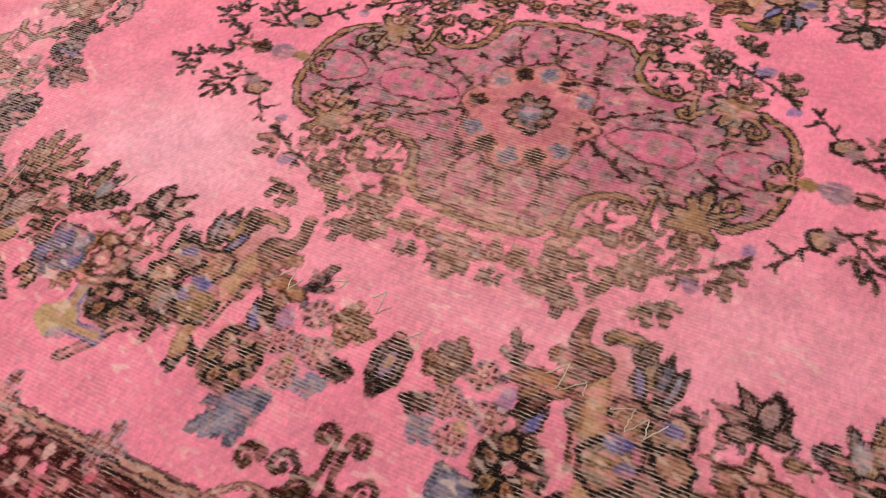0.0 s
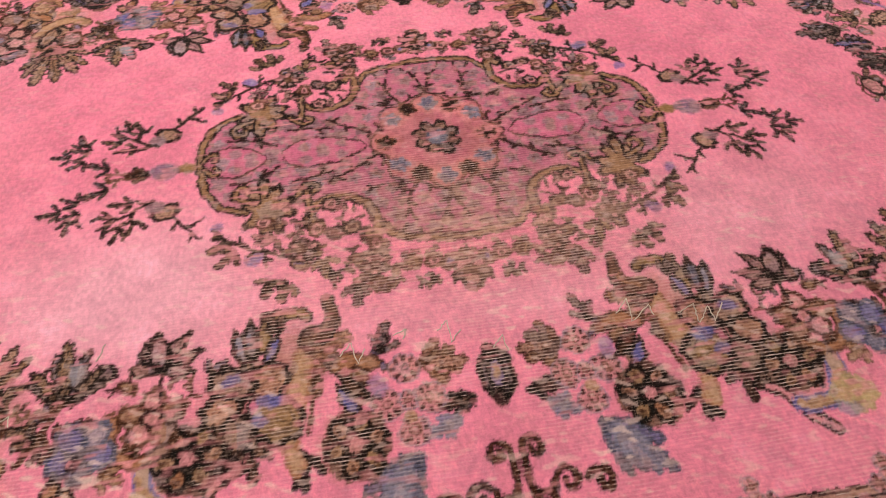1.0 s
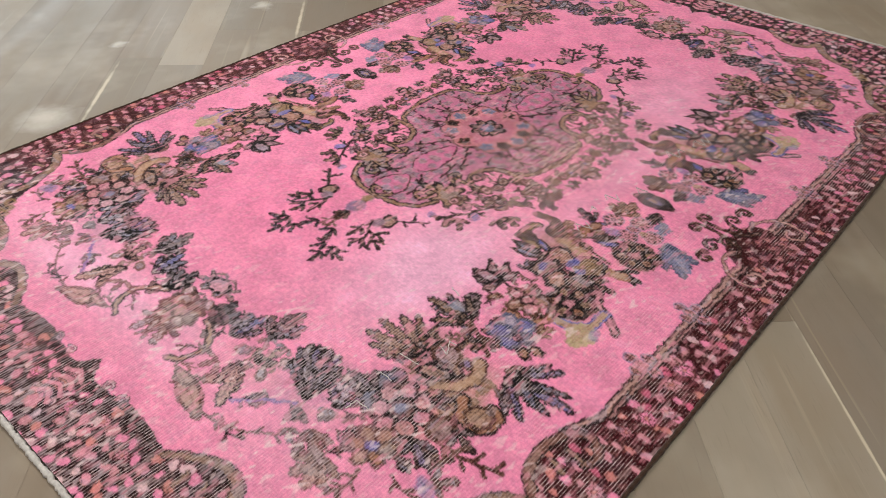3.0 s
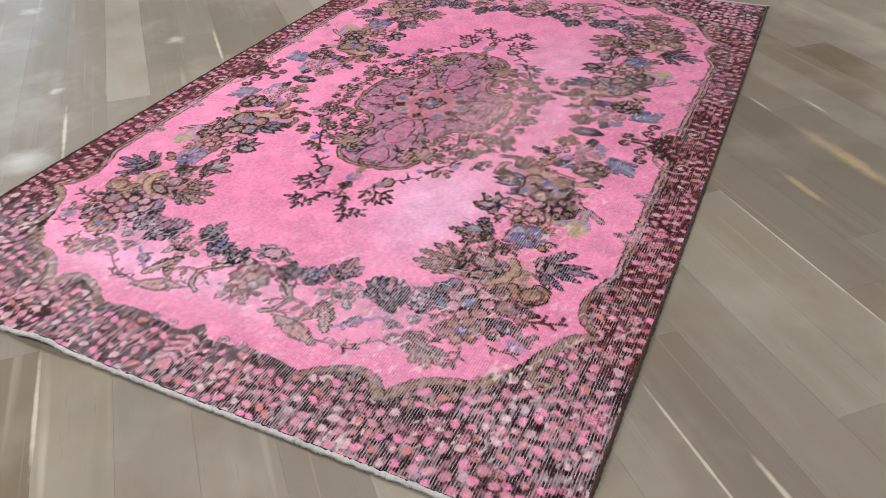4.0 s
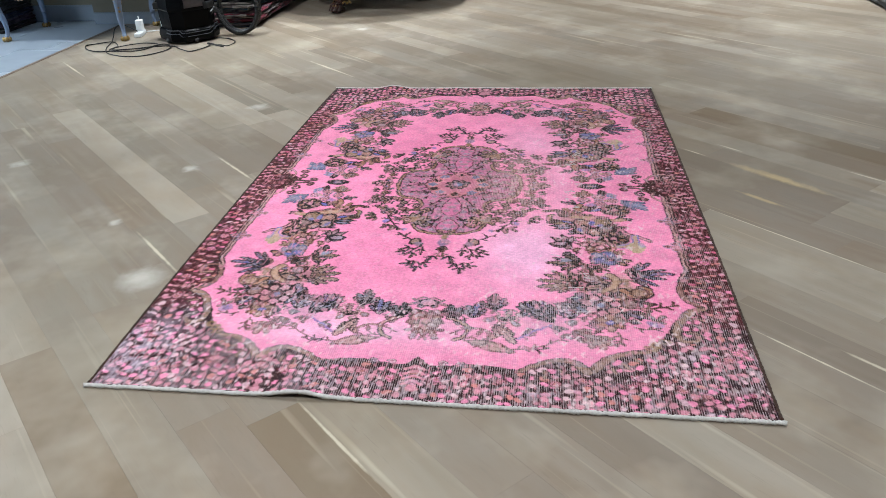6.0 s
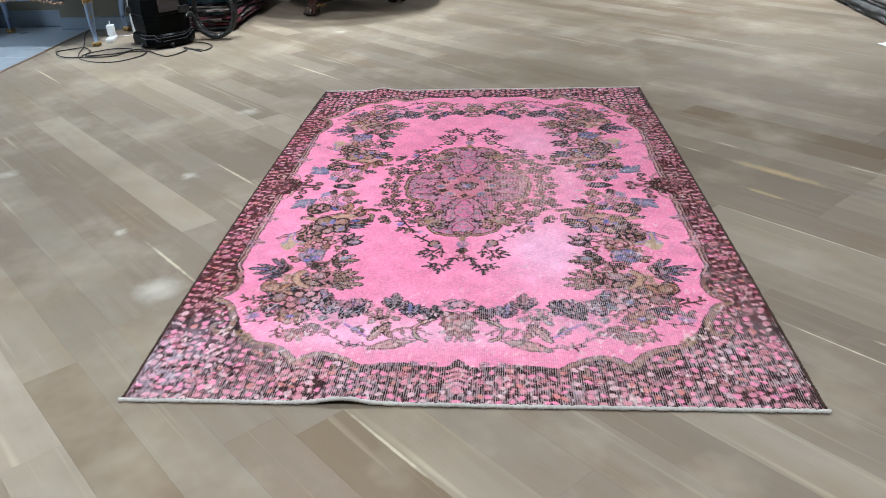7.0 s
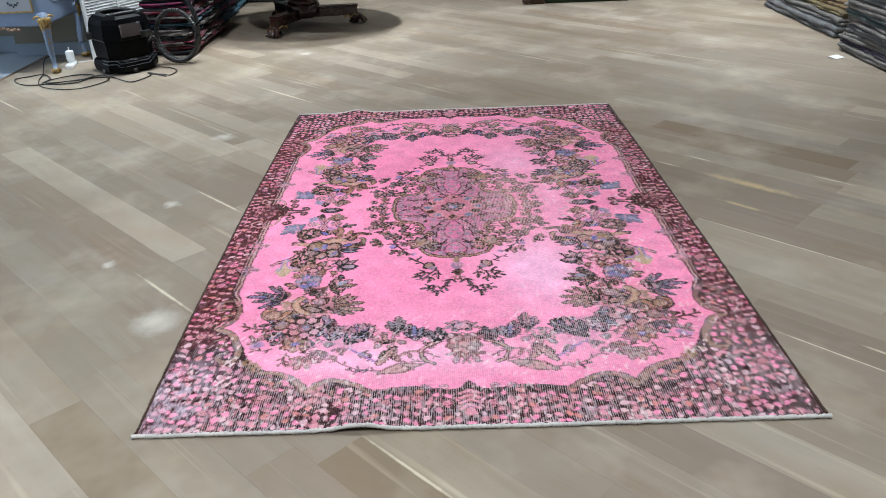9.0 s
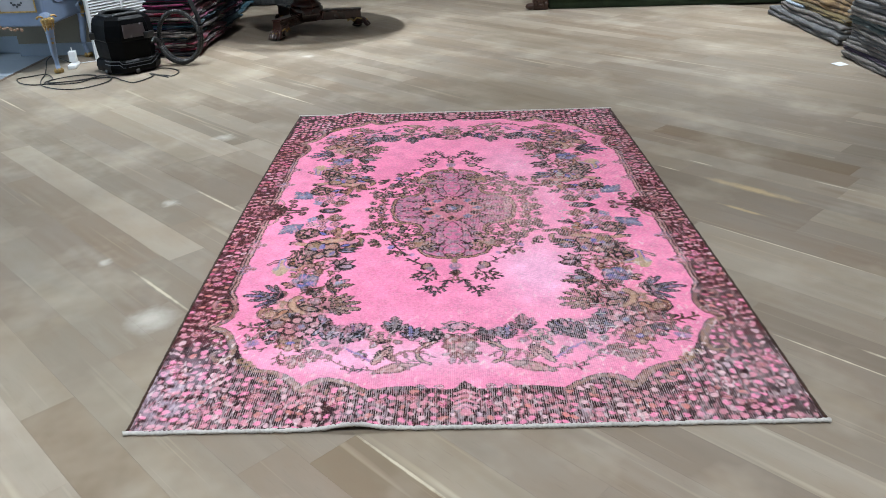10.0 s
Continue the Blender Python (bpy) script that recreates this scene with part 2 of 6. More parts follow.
def part(name, bm, material, parent=None, label="", smooth=False):
    """Links a bmesh as one mesh object, under a thing or a part when given."""
    me = bpy.data.meshes.new(name)
    bm.normal_update()
    bm.to_mesh(me)
    bm.free()
    return link(name, me, material, parent, label, smooth)


def thing(name, m, label, category, group=""):
    """An Empty that carries a thing's parts."""
    ob = new(name)
    ob.empty_display_size = 0.1
    ob.matrix_world = m
    return tagged(ob, label, category, group)


def box(x0, x1, y0, y1, z0, z1, bevel=0.0, seg=2, bm=None):
    bm = bm or bmesh.new()
    r = bmesh.ops.create_cube(bm, size=1)
    for v in r["verts"]:
        v.co = Vector((x0 + (v.co.x + 0.5) * (x1 - x0), y0 + (v.co.y + 0.5) * (y1 - y0), z0 + (v.co.z + 0.5) * (z1 - z0)))
    if bevel:
        edges = list({e for v in r["verts"] for e in v.link_edges})
        bmesh.ops.bevel(bm, geom=edges, offset=bevel, segments=seg, profile=0.6, affect="EDGES")
    return bm


def lathe(profile, n=32, bm=None, m=None, squash=None):
    """A turned body: (radius, height) pairs from the bottom up, capped; squash(angle) scales the radius."""
    bm = bm or bmesh.new()
    rings = []
    for r, z in profile:
        ring = []
        for i in range(n):
            a = 2 * math.pi * i / n
            k = squash(a) if squash else 1
            p = Vector((r * k * math.cos(a), r * k * math.sin(a), z))
            ring.append(bm.verts.new(m @ p if m else p))
        rings.append(ring)
    for a, b in zip(rings, rings[1:]):
        for i in range(n):
            bm.faces.new((a[i], a[(i + 1) % n], b[(i + 1) % n], b[i]))
    bm.faces.new(rings[0][::-1])
    bm.faces.new(rings[-1])
    return bm


def spline(points, steps=10):
    """Catmull-Rom points through the given ones."""
    pts = [Vector(p) for p in points]
    pts = [2 * pts[0] - pts[1]] + pts + [2 * pts[-1] - pts[-2]]
    out = []
    for a, b, c, d in zip(pts, pts[1:], pts[2:], pts[3:]):
        for i in range(steps):
            t = i / steps
            out.append(0.5 * (2 * b + (c - a) * t + (2 * a - 5 * b + 4 * c - d) * t * t + (3 * b - a - 3 * c + d) * t ** 3))
    return out + [pts[-2]]


def tube(points, radius, n=8, bm=None, flat=1.0):
    """A tube along points; radius is a number or a function of 0..1."""
    bm = bm or bmesh.new()
    pts = [Vector(p) for p in points]
    rings, up = [], Vector((0, 0, 1))
    for i, p in enumerate(pts):
        d = (pts[min(i + 1, len(pts) - 1)] - pts[max(i - 1, 0)]).normalized()
        side = d.cross(up)
        side = side.normalized() if side.length > 0.05 else d.cross(Vector((0, 1, 0))).normalized()
        top = side.cross(d)
        r = radius(i / (len(pts) - 1)) if callable(radius) else radius
        rings.append([bm.verts.new(p + r * (math.cos(2 * math.pi * k / n) * side + flat * math.sin(2 * math.pi * k / n) * top)) for k in range(n)])
    for a, b in zip(rings, rings[1:]):
        for k in range(n):
            bm.faces.new((a[k], a[(k + 1) % n], b[(k + 1) % n], b[k]))
    bm.faces.new(rings[0][::-1])
    bm.faces.new(rings[-1])
    return bm


def ball(centre, radii, bm=None, seg=10):
    bm = bm or bmesh.new()
    r = bmesh.ops.create_uvsphere(bm, u_segments=seg, v_segments=max(5, seg // 2 + 1), radius=1)
    for v in r["verts"]:
        v.co = Vector(centre) + Vector((v.co.x * radii[0], v.co.y * radii[1], v.co.z * radii[2]))
    return bm


# ---- the room ----
X0, X1, Y0, Y1 = -5.5, 7.2, -4.6, 6.6   # inner faces of the walls
TILE_EDGE = 3.36                          # where the oak ends and the tiles begin


def wall(name, x0, x1, y0, y1, z0=0.0, z1=CEILING, material=PLASTER):
    return tagged(part(name, box(x0, x1, y0, y1, z0, z1), material), "plain off-white plastered showroom wall", "wall", kind="structure")


wall("wall_east", X1, X1 + 0.2, Y0 - 0.2, Y1 + 0.2)
wall("wall_west", X0 - 0.2, X0, Y0 - 0.2, Y1 + 0.2)
wall("wall_south", X0, X1, Y0 - 0.2, Y0)
# the north wall has a wide glazed shop front
wall("wall_north_sill", -0.8, 3.8, Y1, Y1 + 0.2, 0, 0.25)
wall("wall_north_head", -0.8, 3.8, Y1, Y1 + 0.2, 2.6)
wall("wall_north_left", X0, -0.8, Y1, Y1 + 0.2)
wall("wall_north_right", 3.8, X1, Y1, Y1 + 0.2)
window = thing("window_1", pose(1.5, Y1 + 0.1, 0), "wide shop window in a dark metal frame", "window")
tagged(window, kind="structure")
for k in range(4):
    part("mullion", box(-2.3 + k * 1.5333 - 0.03, -2.3 + k * 1.5333 + 0.03, -0.03, 0.03, 0.25, 2.6, 0.004), FRAMEMETAL, window)
glass = Nodes("window_glass")
glass.set(Base_Color=(0.95, 0.98, 1.0), Roughness=0.02, Transmission_Weight=1.0, IOR=1.45)
for k in range(3):
    pane = part("pane", box(-2.26 + k * 1.5333, -0.81 + k * 1.5333, -0.004, 0.004, 0.26, 2.59), glass.m, window)
    pane.visible_shadow = False

tagged(part("ceiling", box(X0 - 0.2, X1 + 0.2, Y0 - 0.2, Y1 + 0.2, CEILING, CEILING + 0.2), WHITE), "plain white showroom ceiling", "ceiling", kind="structure")
GLOW = Nodes("lamp_glow")
GLOW.set(Base_Color=(1, 1, 1), Emission_Color=WARM, Emission_Strength=6.0)
RIM = plain("lamp_rim", srgb(230, 230, 228), 0.4)
# unseen fittings, one added at each lamp
first_light = thing("ceiling_light", pose(LAMPS[0][0], LAMPS[0][1], CEILING), "round white recessed ceiling downlight, lit", "ceiling light", "ceiling downlights")
part("rim", lathe([(0.15, -0.012), (0.17, -0.012), (0.175, -0.004), (0.17, -0.001)], 28), RIM, first_light)
part("diffuser", lathe([(0.14, -0.016), (0.145, -0.013)], 28), GLOW.m, first_light)
for lx, ly, watts in LAMPS[1:]:
    copy_thing(first_light, pose(lx, ly, CEILING))

# pier wall and recess behind the painted console
pier = wall("wall_pier", 3.46, 3.95, 2.9, 3.63, material=TAUPE)
tagged(pier, "taupe painted wall pier with a pale skirting")
recess = wall("wall_recess", 3.6, 3.8, 3.63, 5.6, material=TAUPE)
tagged(recess, "taupe painted wall with a pale skirting")
white_pier = wall("wall_column", 3.52, 3.95, 2.72, 2.897)
tagged(white_pier, "off-white plastered wall end beside the rug piles")
for name, x0, y0, y1, h in (("baseboard_1", 3.445, 2.9, 3.63, 0.09), ("baseboard_2", 3.585, 3.632, 5.6, 0.13)):
    bm = box(x0, x0 + 0.0145, y0, y1, 0.001, h, 0.003)
    box(x0 - 0.005, x0 + 0.0145, y0, y1, h + 0.001, h + 0.012, 0.002, bm=bm)
    tagged(part(name, bm, SKIRT), "pale blue-grey painted skirting board", "skirting", kind="structure")


# ---- the rug ----
# The design is laid out on one quarter and mirrored, as the weavers did; X runs along the rug, Y across it.
STEP = 0.002
HALF_X, HALF_Y = 1.56, 0.98
GX, GY = np.meshgrid(np.arange(0, HALF_X, STEP), np.arange(0, HALF_Y, STEP), indexing="ij")

PINK, DEEP, ROSE, PALE = srgb(245, 144, 181), srgb(216, 104, 136), srgb(222, 146, 164), srgb(232, 190, 200)
MAROON, INK, UMBER = srgb(92, 22, 32), srgb(24, 10, 11), srgb(92, 54, 38)
BROWN, OLIVE, BEIGE, GREY = srgb(170, 118, 94), srgb(148, 118, 82), srgb(186, 148, 124), srgb(150, 122, 140)
BLUE, SLATE, TEAL, MIST = srgb(100, 106, 182), srgb(128, 132, 164), srgb(84, 94, 124), srgb(172, 178, 202)
MAUVE, SALMON, MOSS, STRAW = srgb(208, 114, 150), srgb(216, 134, 130), srgb(110, 102, 78), srgb(186, 168, 130)

design = np.empty(GX.shape + (3,))
design[:] = PINK


def window_at(cx, cy, r):
    i0, i1 = max(0, int((cx - r) / STEP)), max(0, int((cx + r) / STEP) + 2)
    j0, j1 = max(0, int((cy - r) / STEP)), max(0, int((cy + r) / STEP) + 2)
    s = (slice(i0, i1), slice(j0, j1))
    return s, GX[s] - cx, GY[s] - cy


def lay(s, d, colour, strength=1.0):
    """Lays a colour where the signed distance d is negative."""
    a = (np.clip(0.5 - d / 0.0022, 0, 1) * strength)[..., None]
    design[s] = design[s] * (1 - a) + np.array(colour) * a


def rosette(cx, cy, r, petals, colour, edge=INK, core=BLUE, turn=0.0, inner=None):
    s, dx, dy = window_at(cx, cy, r * 1.25)
    rad, th = np.hypot(dx, dy), np.arctan2(dy, dx) + radians(turn)
    out = r * (0.76 + 0.24 * np.abs(np.cos(petals * th / 2)))
    lay(s, rad - out, edge)
    lay(s, rad - out + 0.006, colour)
    if inner:
        lay(s, rad - out * 0.72, edge, 0.95)
        lay(s, rad - out * 0.72 + 0.0055, inner)
    lay(s, np.where(rad > r * 0.22, np.abs(np.sin(petals * th / 2)) * rad * 0.8 - 0.003, 0.01), edge, 0.95)
    lay(s, rad - r * 0.27, edge)
    lay(s, rad - r * 0.2, core)


def wheel(cx, cy, r, spokes, turn=0.0):
    """A pink flower with a ring of dark dashes."""
    s, dx, dy = window_at(cx, cy, r * 1.2)
    rad, th = np.hypot(dx, dy), np.arctan2(dy, dx) + radians(turn)
    lay(s, rad - r, ROSE)
    lay(s, np.maximum(np.abs(rad - r * 0.72) - r * 0.2, (-0.1 - np.cos(spokes * th)) * 0.008), srgb(70, 30, 32))
    lay(s, np.abs(rad - r * 0.98) - 0.0014, SLATE, 0.8)
    lay(s, np.abs(rad - r * 0.26) - 0.002, UMBER)


def trail(points, steps=8):
    return [(p.x, p.y) for p in spline([(x, y, 0) for x, y in points], steps)]


def stroke(points, width, colour, edge=None, smooth=True):
    pts = trail(points) if smooth else points
    reach = width + 0.012
    xs, ys = [p[0] for p in pts], [p[1] for p in pts]
    i0, i1 = max(0, int((min(xs) - reach) / STEP)), max(0, int((max(xs) + reach) / STEP) + 1)
    j0, j1 = max(0, int((min(ys) - reach) / STEP)), max(0, int((max(ys) + reach) / STEP) + 1)
    s = (slice(i0, i1), slice(j0, j1))
    d = away(pts, GX[s], GY[s])
    if edge:
        lay(s, d - width / 2 - 0.003, edge)
    lay(s, d - width / 2, colour)


def away(pts, x, y):
    """The distance from a broken line."""
    best = np.full(x.shape, 9.0)
    for (ax, ay), (bx, by) in zip(pts, pts[1:]):
        ux, uy = bx - ax, by - ay
        k = np.clip(((x - ax) * ux + (y - ay) * uy) / (ux * ux + uy * uy + 1e-12), 0, 1)
        best = np.minimum(best, np.hypot(x - ax - k * ux, y - ay - k * uy))
    return best


def inside(pts, x, y):
    hit = np.zeros(x.shape, bool)
    for (ax, ay), (bx, by) in zip(pts, pts[1:] + pts[:1]):
        if ay != by:
            hit ^= ((ay > y) != (by > y)) & (x < (bx - ax) * (y - ay) / (by - ay) + ax)
    return hit


def curl(cx, cy, r, start, turns, width, colour=BROWN, edge=INK):
    pts = []
    for i in range(26):
        k = i / 25
        a = radians(start + 360 * turns * k)
        pts.append((cx + r * (1 - 0.8 * k) * math.cos(a), cy + r * (1 - 0.8 * k) * math.sin(a)))
    stroke(pts, width, colour, edge, smooth=False)


def curve_far(points, steps=6):
    """Distance from a smooth curve and how far along it (0..1), on the design's grid round it."""
    pts = trail(points, steps)
    reach = 0.05
    xs, ys = [p[0] for p in pts], [p[1] for p in pts]
    i0, i1 = max(0, int((min(xs) - reach) / STEP)), max(1, int((max(xs) + reach) / STEP) + 1)
    j0, j1 = max(0, int((min(ys) - reach) / STEP)), max(1, int((max(ys) + reach) / STEP) + 1)
    s = (slice(i0, i1), slice(j0, j1))
    x, y = GX[s], GY[s]
    best, way = np.full(x.shape, 9.0), np.zeros(x.shape)
    n = len(pts) - 1
    for i, ((ax, ay), (bx, by)) in enumerate(zip(pts, pts[1:])):
        ux, uy = bx - ax, by - ay
        k = np.clip(((x - ax) * ux + (y - ay) * uy) / (ux * ux + uy * uy + 1e-12), 0, 1)
        d = np.hypot(x - ax - k * ux, y - ay - k * uy)
        way = np.where(d < best, (i + k) / n, way)
        best = np.minimum(best, d)
    return s, best, way


def dab(cx, cy, ru, rv, turn, colour, strength=0.9, soft=0.35):
    """A soft-edged touch of colour."""
    s, dx, dy = window_at(cx, cy, max(ru, rv) * 1.6)
    a = radians(turn)
    u, v = dx * math.cos(a) + dy * math.sin(a), -dx * math.sin(a) + dy * math.cos(a)
    f = (np.clip((1.15 - np.hypot(u / ru, v / rv)) / soft, 0, 1) * strength)[..., None]
    design[s] = design[s] * (1 - f) + np.array(colour) * f


dice = random.Random(7)

# border: dark ground strewn with pink petals, outside a scalloped field
edge_line = [(0.0, 0.797), (0.35, 0.80), (0.66, 0.803)] + trail([(0.67, 0.803), (0.71, 0.805), (0.765, 0.782), (0.845, 0.765), (0.915, 0.778), (0.952, 0.825)], 6) \
    + trail([(0.955, 0.825), (0.977, 0.778), (1.047, 0.73), (1.12, 0.70), (1.18, 0.665), (1.215, 0.625), (1.228, 0.58), (1.265, 0.53), (1.328, 0.485)], 6) \
    + trail([(1.328, 0.482), (1.29, 0.448), (1.275, 0.405), (1.298, 0.345), (1.345, 0.285), (1.335, 0.215), (1.333, 0.15), (1.345, 0.09), (1.345, 0.035), (1.30, 0.0)], 6)
field = inside([(0, 0)] + edge_line, GX, GY)
gap = away(edge_line, GX, GY) * np.where(field, -1, 1)
whole = (slice(None), slice(None))
lay(whole, -gap, MAROON)
lay(whole, np.maximum(-gap, 1.08 - GX), srgb(62, 30, 37), 0.85)
for ends in (False, True):
    across, along = (0.029, 0.038) if ends else (0.027, 0.04)
    for row, iy in enumerate(np.arange(0.006, HALF_Y, across)):
        for ix in np.arange((row % 2) * along / 2, HALF_X, along):
            if (ix > 1.0) != ends:
                continue
            loose = 2.0 if ends else 1.0
            px, py = ix + loose * dice.uniform(-0.004, 0.004) + 0.35 * (iy % 0.1), iy + loose * dice.uniform(-0.003, 0.003)
            i, j = min(int(px / STEP), GX.shape[0] - 1), min(int(py / STEP), GX.shape[1] - 1)
            if px > 0 and py > 0 and gap[i, j] > (0.020 if px > 0.7 else 0.036) and py < 0.925 and dice.random() < (0.98 if math.sin(px * 23 + 2) * math.sin(py * 19 + 1) > -0.35 else 0.7):
                s, dx, dy = window_at(px, py, 0.034)
                a = dice.uniform(-0.9, 0.9) if ends else dice.uniform(0.9, 1.7)
                u, v = dx * math.cos(a) + dy * math.sin(a), -dx * math.sin(a) + dy * math.cos(a)
                big = dice.uniform(0.8, 1.25)
                lay(s, np.hypot(u / 1.45, (v + (9 * u * u if ends else 0)) * (1 + (6 if ends else 14) * u)) - (0.0088 if ends else 0.0074) * big, dice.choice((ROSE, PINK, PALE, ROSE, SALMON, PINK, ROSE) if ends else (ROSE, ROSE, ROSE, PINK, SALMON, PALE, DEEP)), 0.92)
# petals gathered to small flowers here and there
for i in range(26):
    px, py = (dice.uniform(0.2, 1.45), dice.uniform(0.845, 0.9)) if i % 2 else (dice.uniform(1.36, 1.45), dice.uniform(0.05, 0.8))
    rosette(px, py, dice.uniform(0.018, 0.024), 5, dice.choice((PINK, ROSE, ROSE)), MAROON, SALMON, dice.uniform(0, 90))
lay(whole, np.abs(gap - 0.003) - 0.0028, INK)
lay(whole, np.where(GX < 0.96, np.abs(gap - 0.0095) - 0.0042, 0.01), srgb(196, 150, 146))
lay(whole, np.abs(gap - 0.0165) - 0.0026, INK)
lay(whole, np.where(GX < 0.7, np.abs(gap - 0.0225) - 0.0028, 0.01), srgb(176, 128, 130))
lay(whole, np.where(GX < 0.7, np.abs(gap - 0.0275) - 0.0022, 0.01), INK)
# bands and curls round the corner arch
SCROLL = srgb(160, 128, 112)


def band(points, width, end=0.7, colour=SCROLL):
    """A broad tan band with dark lines along both sides, tapering."""
    s, d, k = curve_far(points, 8)
    half = width / 2 * (1 - (1 - end) * k)
    lay(s, d - half - 0.004, INK)
    lay(s, d - half, colour)
    lay(s, np.abs(d - half * 0.55) - 0.0013, UMBER, 0.55)


band([(1.336, 0.488), (1.275, 0.53), (1.238, 0.585), (1.228, 0.64)], 0.028, 0.5)
band([(1.345, 0.475), (1.30, 0.445), (1.288, 0.40), (1.312, 0.345), (1.355, 0.295)], 0.024, 0.6)
band([(0.962, 0.82), (0.995, 0.772), (1.055, 0.742), (1.115, 0.728), (1.155, 0.745), (1.15, 0.782), (1.112, 0.785), (1.108, 0.765)], 0.024, 0.6)
band([(0.945, 0.815), (0.912, 0.788), (0.85, 0.775), (0.79, 0.79), (0.765, 0.825), (0.79, 0.858), (0.825, 0.85), (0.825, 0.828)], 0.016, 0.7, srgb(150, 104, 96))
for px, py, turn in ((1.02, 0.79, 60), (1.06, 0.78, 50), (1.10, 0.765, 60), (0.82, 0.81, 80), (0.86, 0.80, 70), (1.26, 0.60, 30), (1.29, 0.57, 20), (1.32, 0.54, 10), (1.335, 0.40, 10), (1.35, 0.36, 0)):
    stroke([(px, py), (px + 0.03 * math.cos(radians(turn)), py + 0.03 * math.sin(radians(turn)))], 0.008, SCROLL, INK)
for px, py in ((1.185, 0.665), (1.165, 0.69), (1.205, 0.65)):
    dab(px, py, 0.02, 0.016, 40, OLIVE, 0.9)
    dab(px, py, 0.007, 0.006, 40, INK, 0.9)
for cy, r in ((0.075, 0.014), (0.125, 0.014)):
    curl(1.338, cy, r, 120, 0.9, 0.004, PALE)
for k, px in enumerate((1.36, 1.385, 1.41, 1.438)):
    stroke([(px + 0.012, 0.028), (px, 0.010), (px - 0.004, 0.0)], 0.013, ROSE, INK)
dab(1.468, 0.0, 0.022, 0.017, 0, ROSE, 0.95)
# knots on the straight side line
for kx in (0.325, 0.535):
    for ky, r in ((0.775, 0.013), (0.80, 0.016), (0.83, 0.014)):
        wheel(kx, ky, r, 4)
    wheel(kx - 0.022, 0.803, 0.013, 4)
    wheel(kx + 0.022, 0.803, 0.013, 4)
# side cartouche with its crown of curls
lay(whole, np.where(GY > 0.745, np.hypot(GX / 1.5, GY - 0.80) - 0.06, 0.01), MAROON)
stroke([(0.11, 0.775), (0.14, 0.80), (0.15, 0.84), (0.135, 0.872), (0.105, 0.872), (0.095, 0.845), (0.115, 0.835)], 0.007, srgb(206, 152, 150), INK)
stroke([(0.11, 0.775), (0.085, 0.765), (0.05, 0.77)], 0.007, srgb(206, 152, 150), INK)
for cx, cy, r, turn in ((0.028, 0.668, 0.02, 160), (0.068, 0.725, 0.024, 170), (0.118, 0.735, 0.022, 200), (0.03, 0.745, 0.02, 150)):
    curl(cx, cy, r, turn, 1.1, 0.0065, UMBER)
stroke([(0.008, 0.68), (0.012, 0.72), (0.03, 0.77), (0.06, 0.79)], 0.009, UMBER, INK)
for px, py in ((0.02, 0.80), (0.05, 0.815), (0.025, 0.835), (0.06, 0.85), (0.0, 0.865), (0.035, 0.875)):
    rosette(px, py, 0.015, 5, ROSE, MAROON, SALMON)

def faded(colour, k):
    """A dye bleached towards pale rose."""
    return tuple(a * (1 - k) + b * k for a, b in zip(colour, srgb(228, 184, 186)))


def blade(points, width, colour, edge=INK, tip=1.05, rib=True, line=0.0045):
    """A tapering leaf along a curve, from its foot to its tip."""
    s, d, k = curve_far(points)
    half = width / 2 * np.sin(math.pi * np.clip(k, 0.02, 0.98) ** tip)
    lay(s, d - half - 0.0025, edge)
    lay(s, d - half + line, faded(colour, 0.45) if points[0][0] > 1.08 else colour)
    if rib:
        lay(s, np.where((k > 0.05) & (k < 0.8), d - 0.0012, 0.01), edge, 0.85)


def ribbon(points, width, colour, edge=INK, end=0.5):
    """A scroll band, thinner towards its end."""
    s, d, k = curve_far(points, 8)
    half = width / 2 * (1 - (1 - end) * k)
    lay(s, d - half - 0.0058, edge)
    lay(s, d - half, colour)


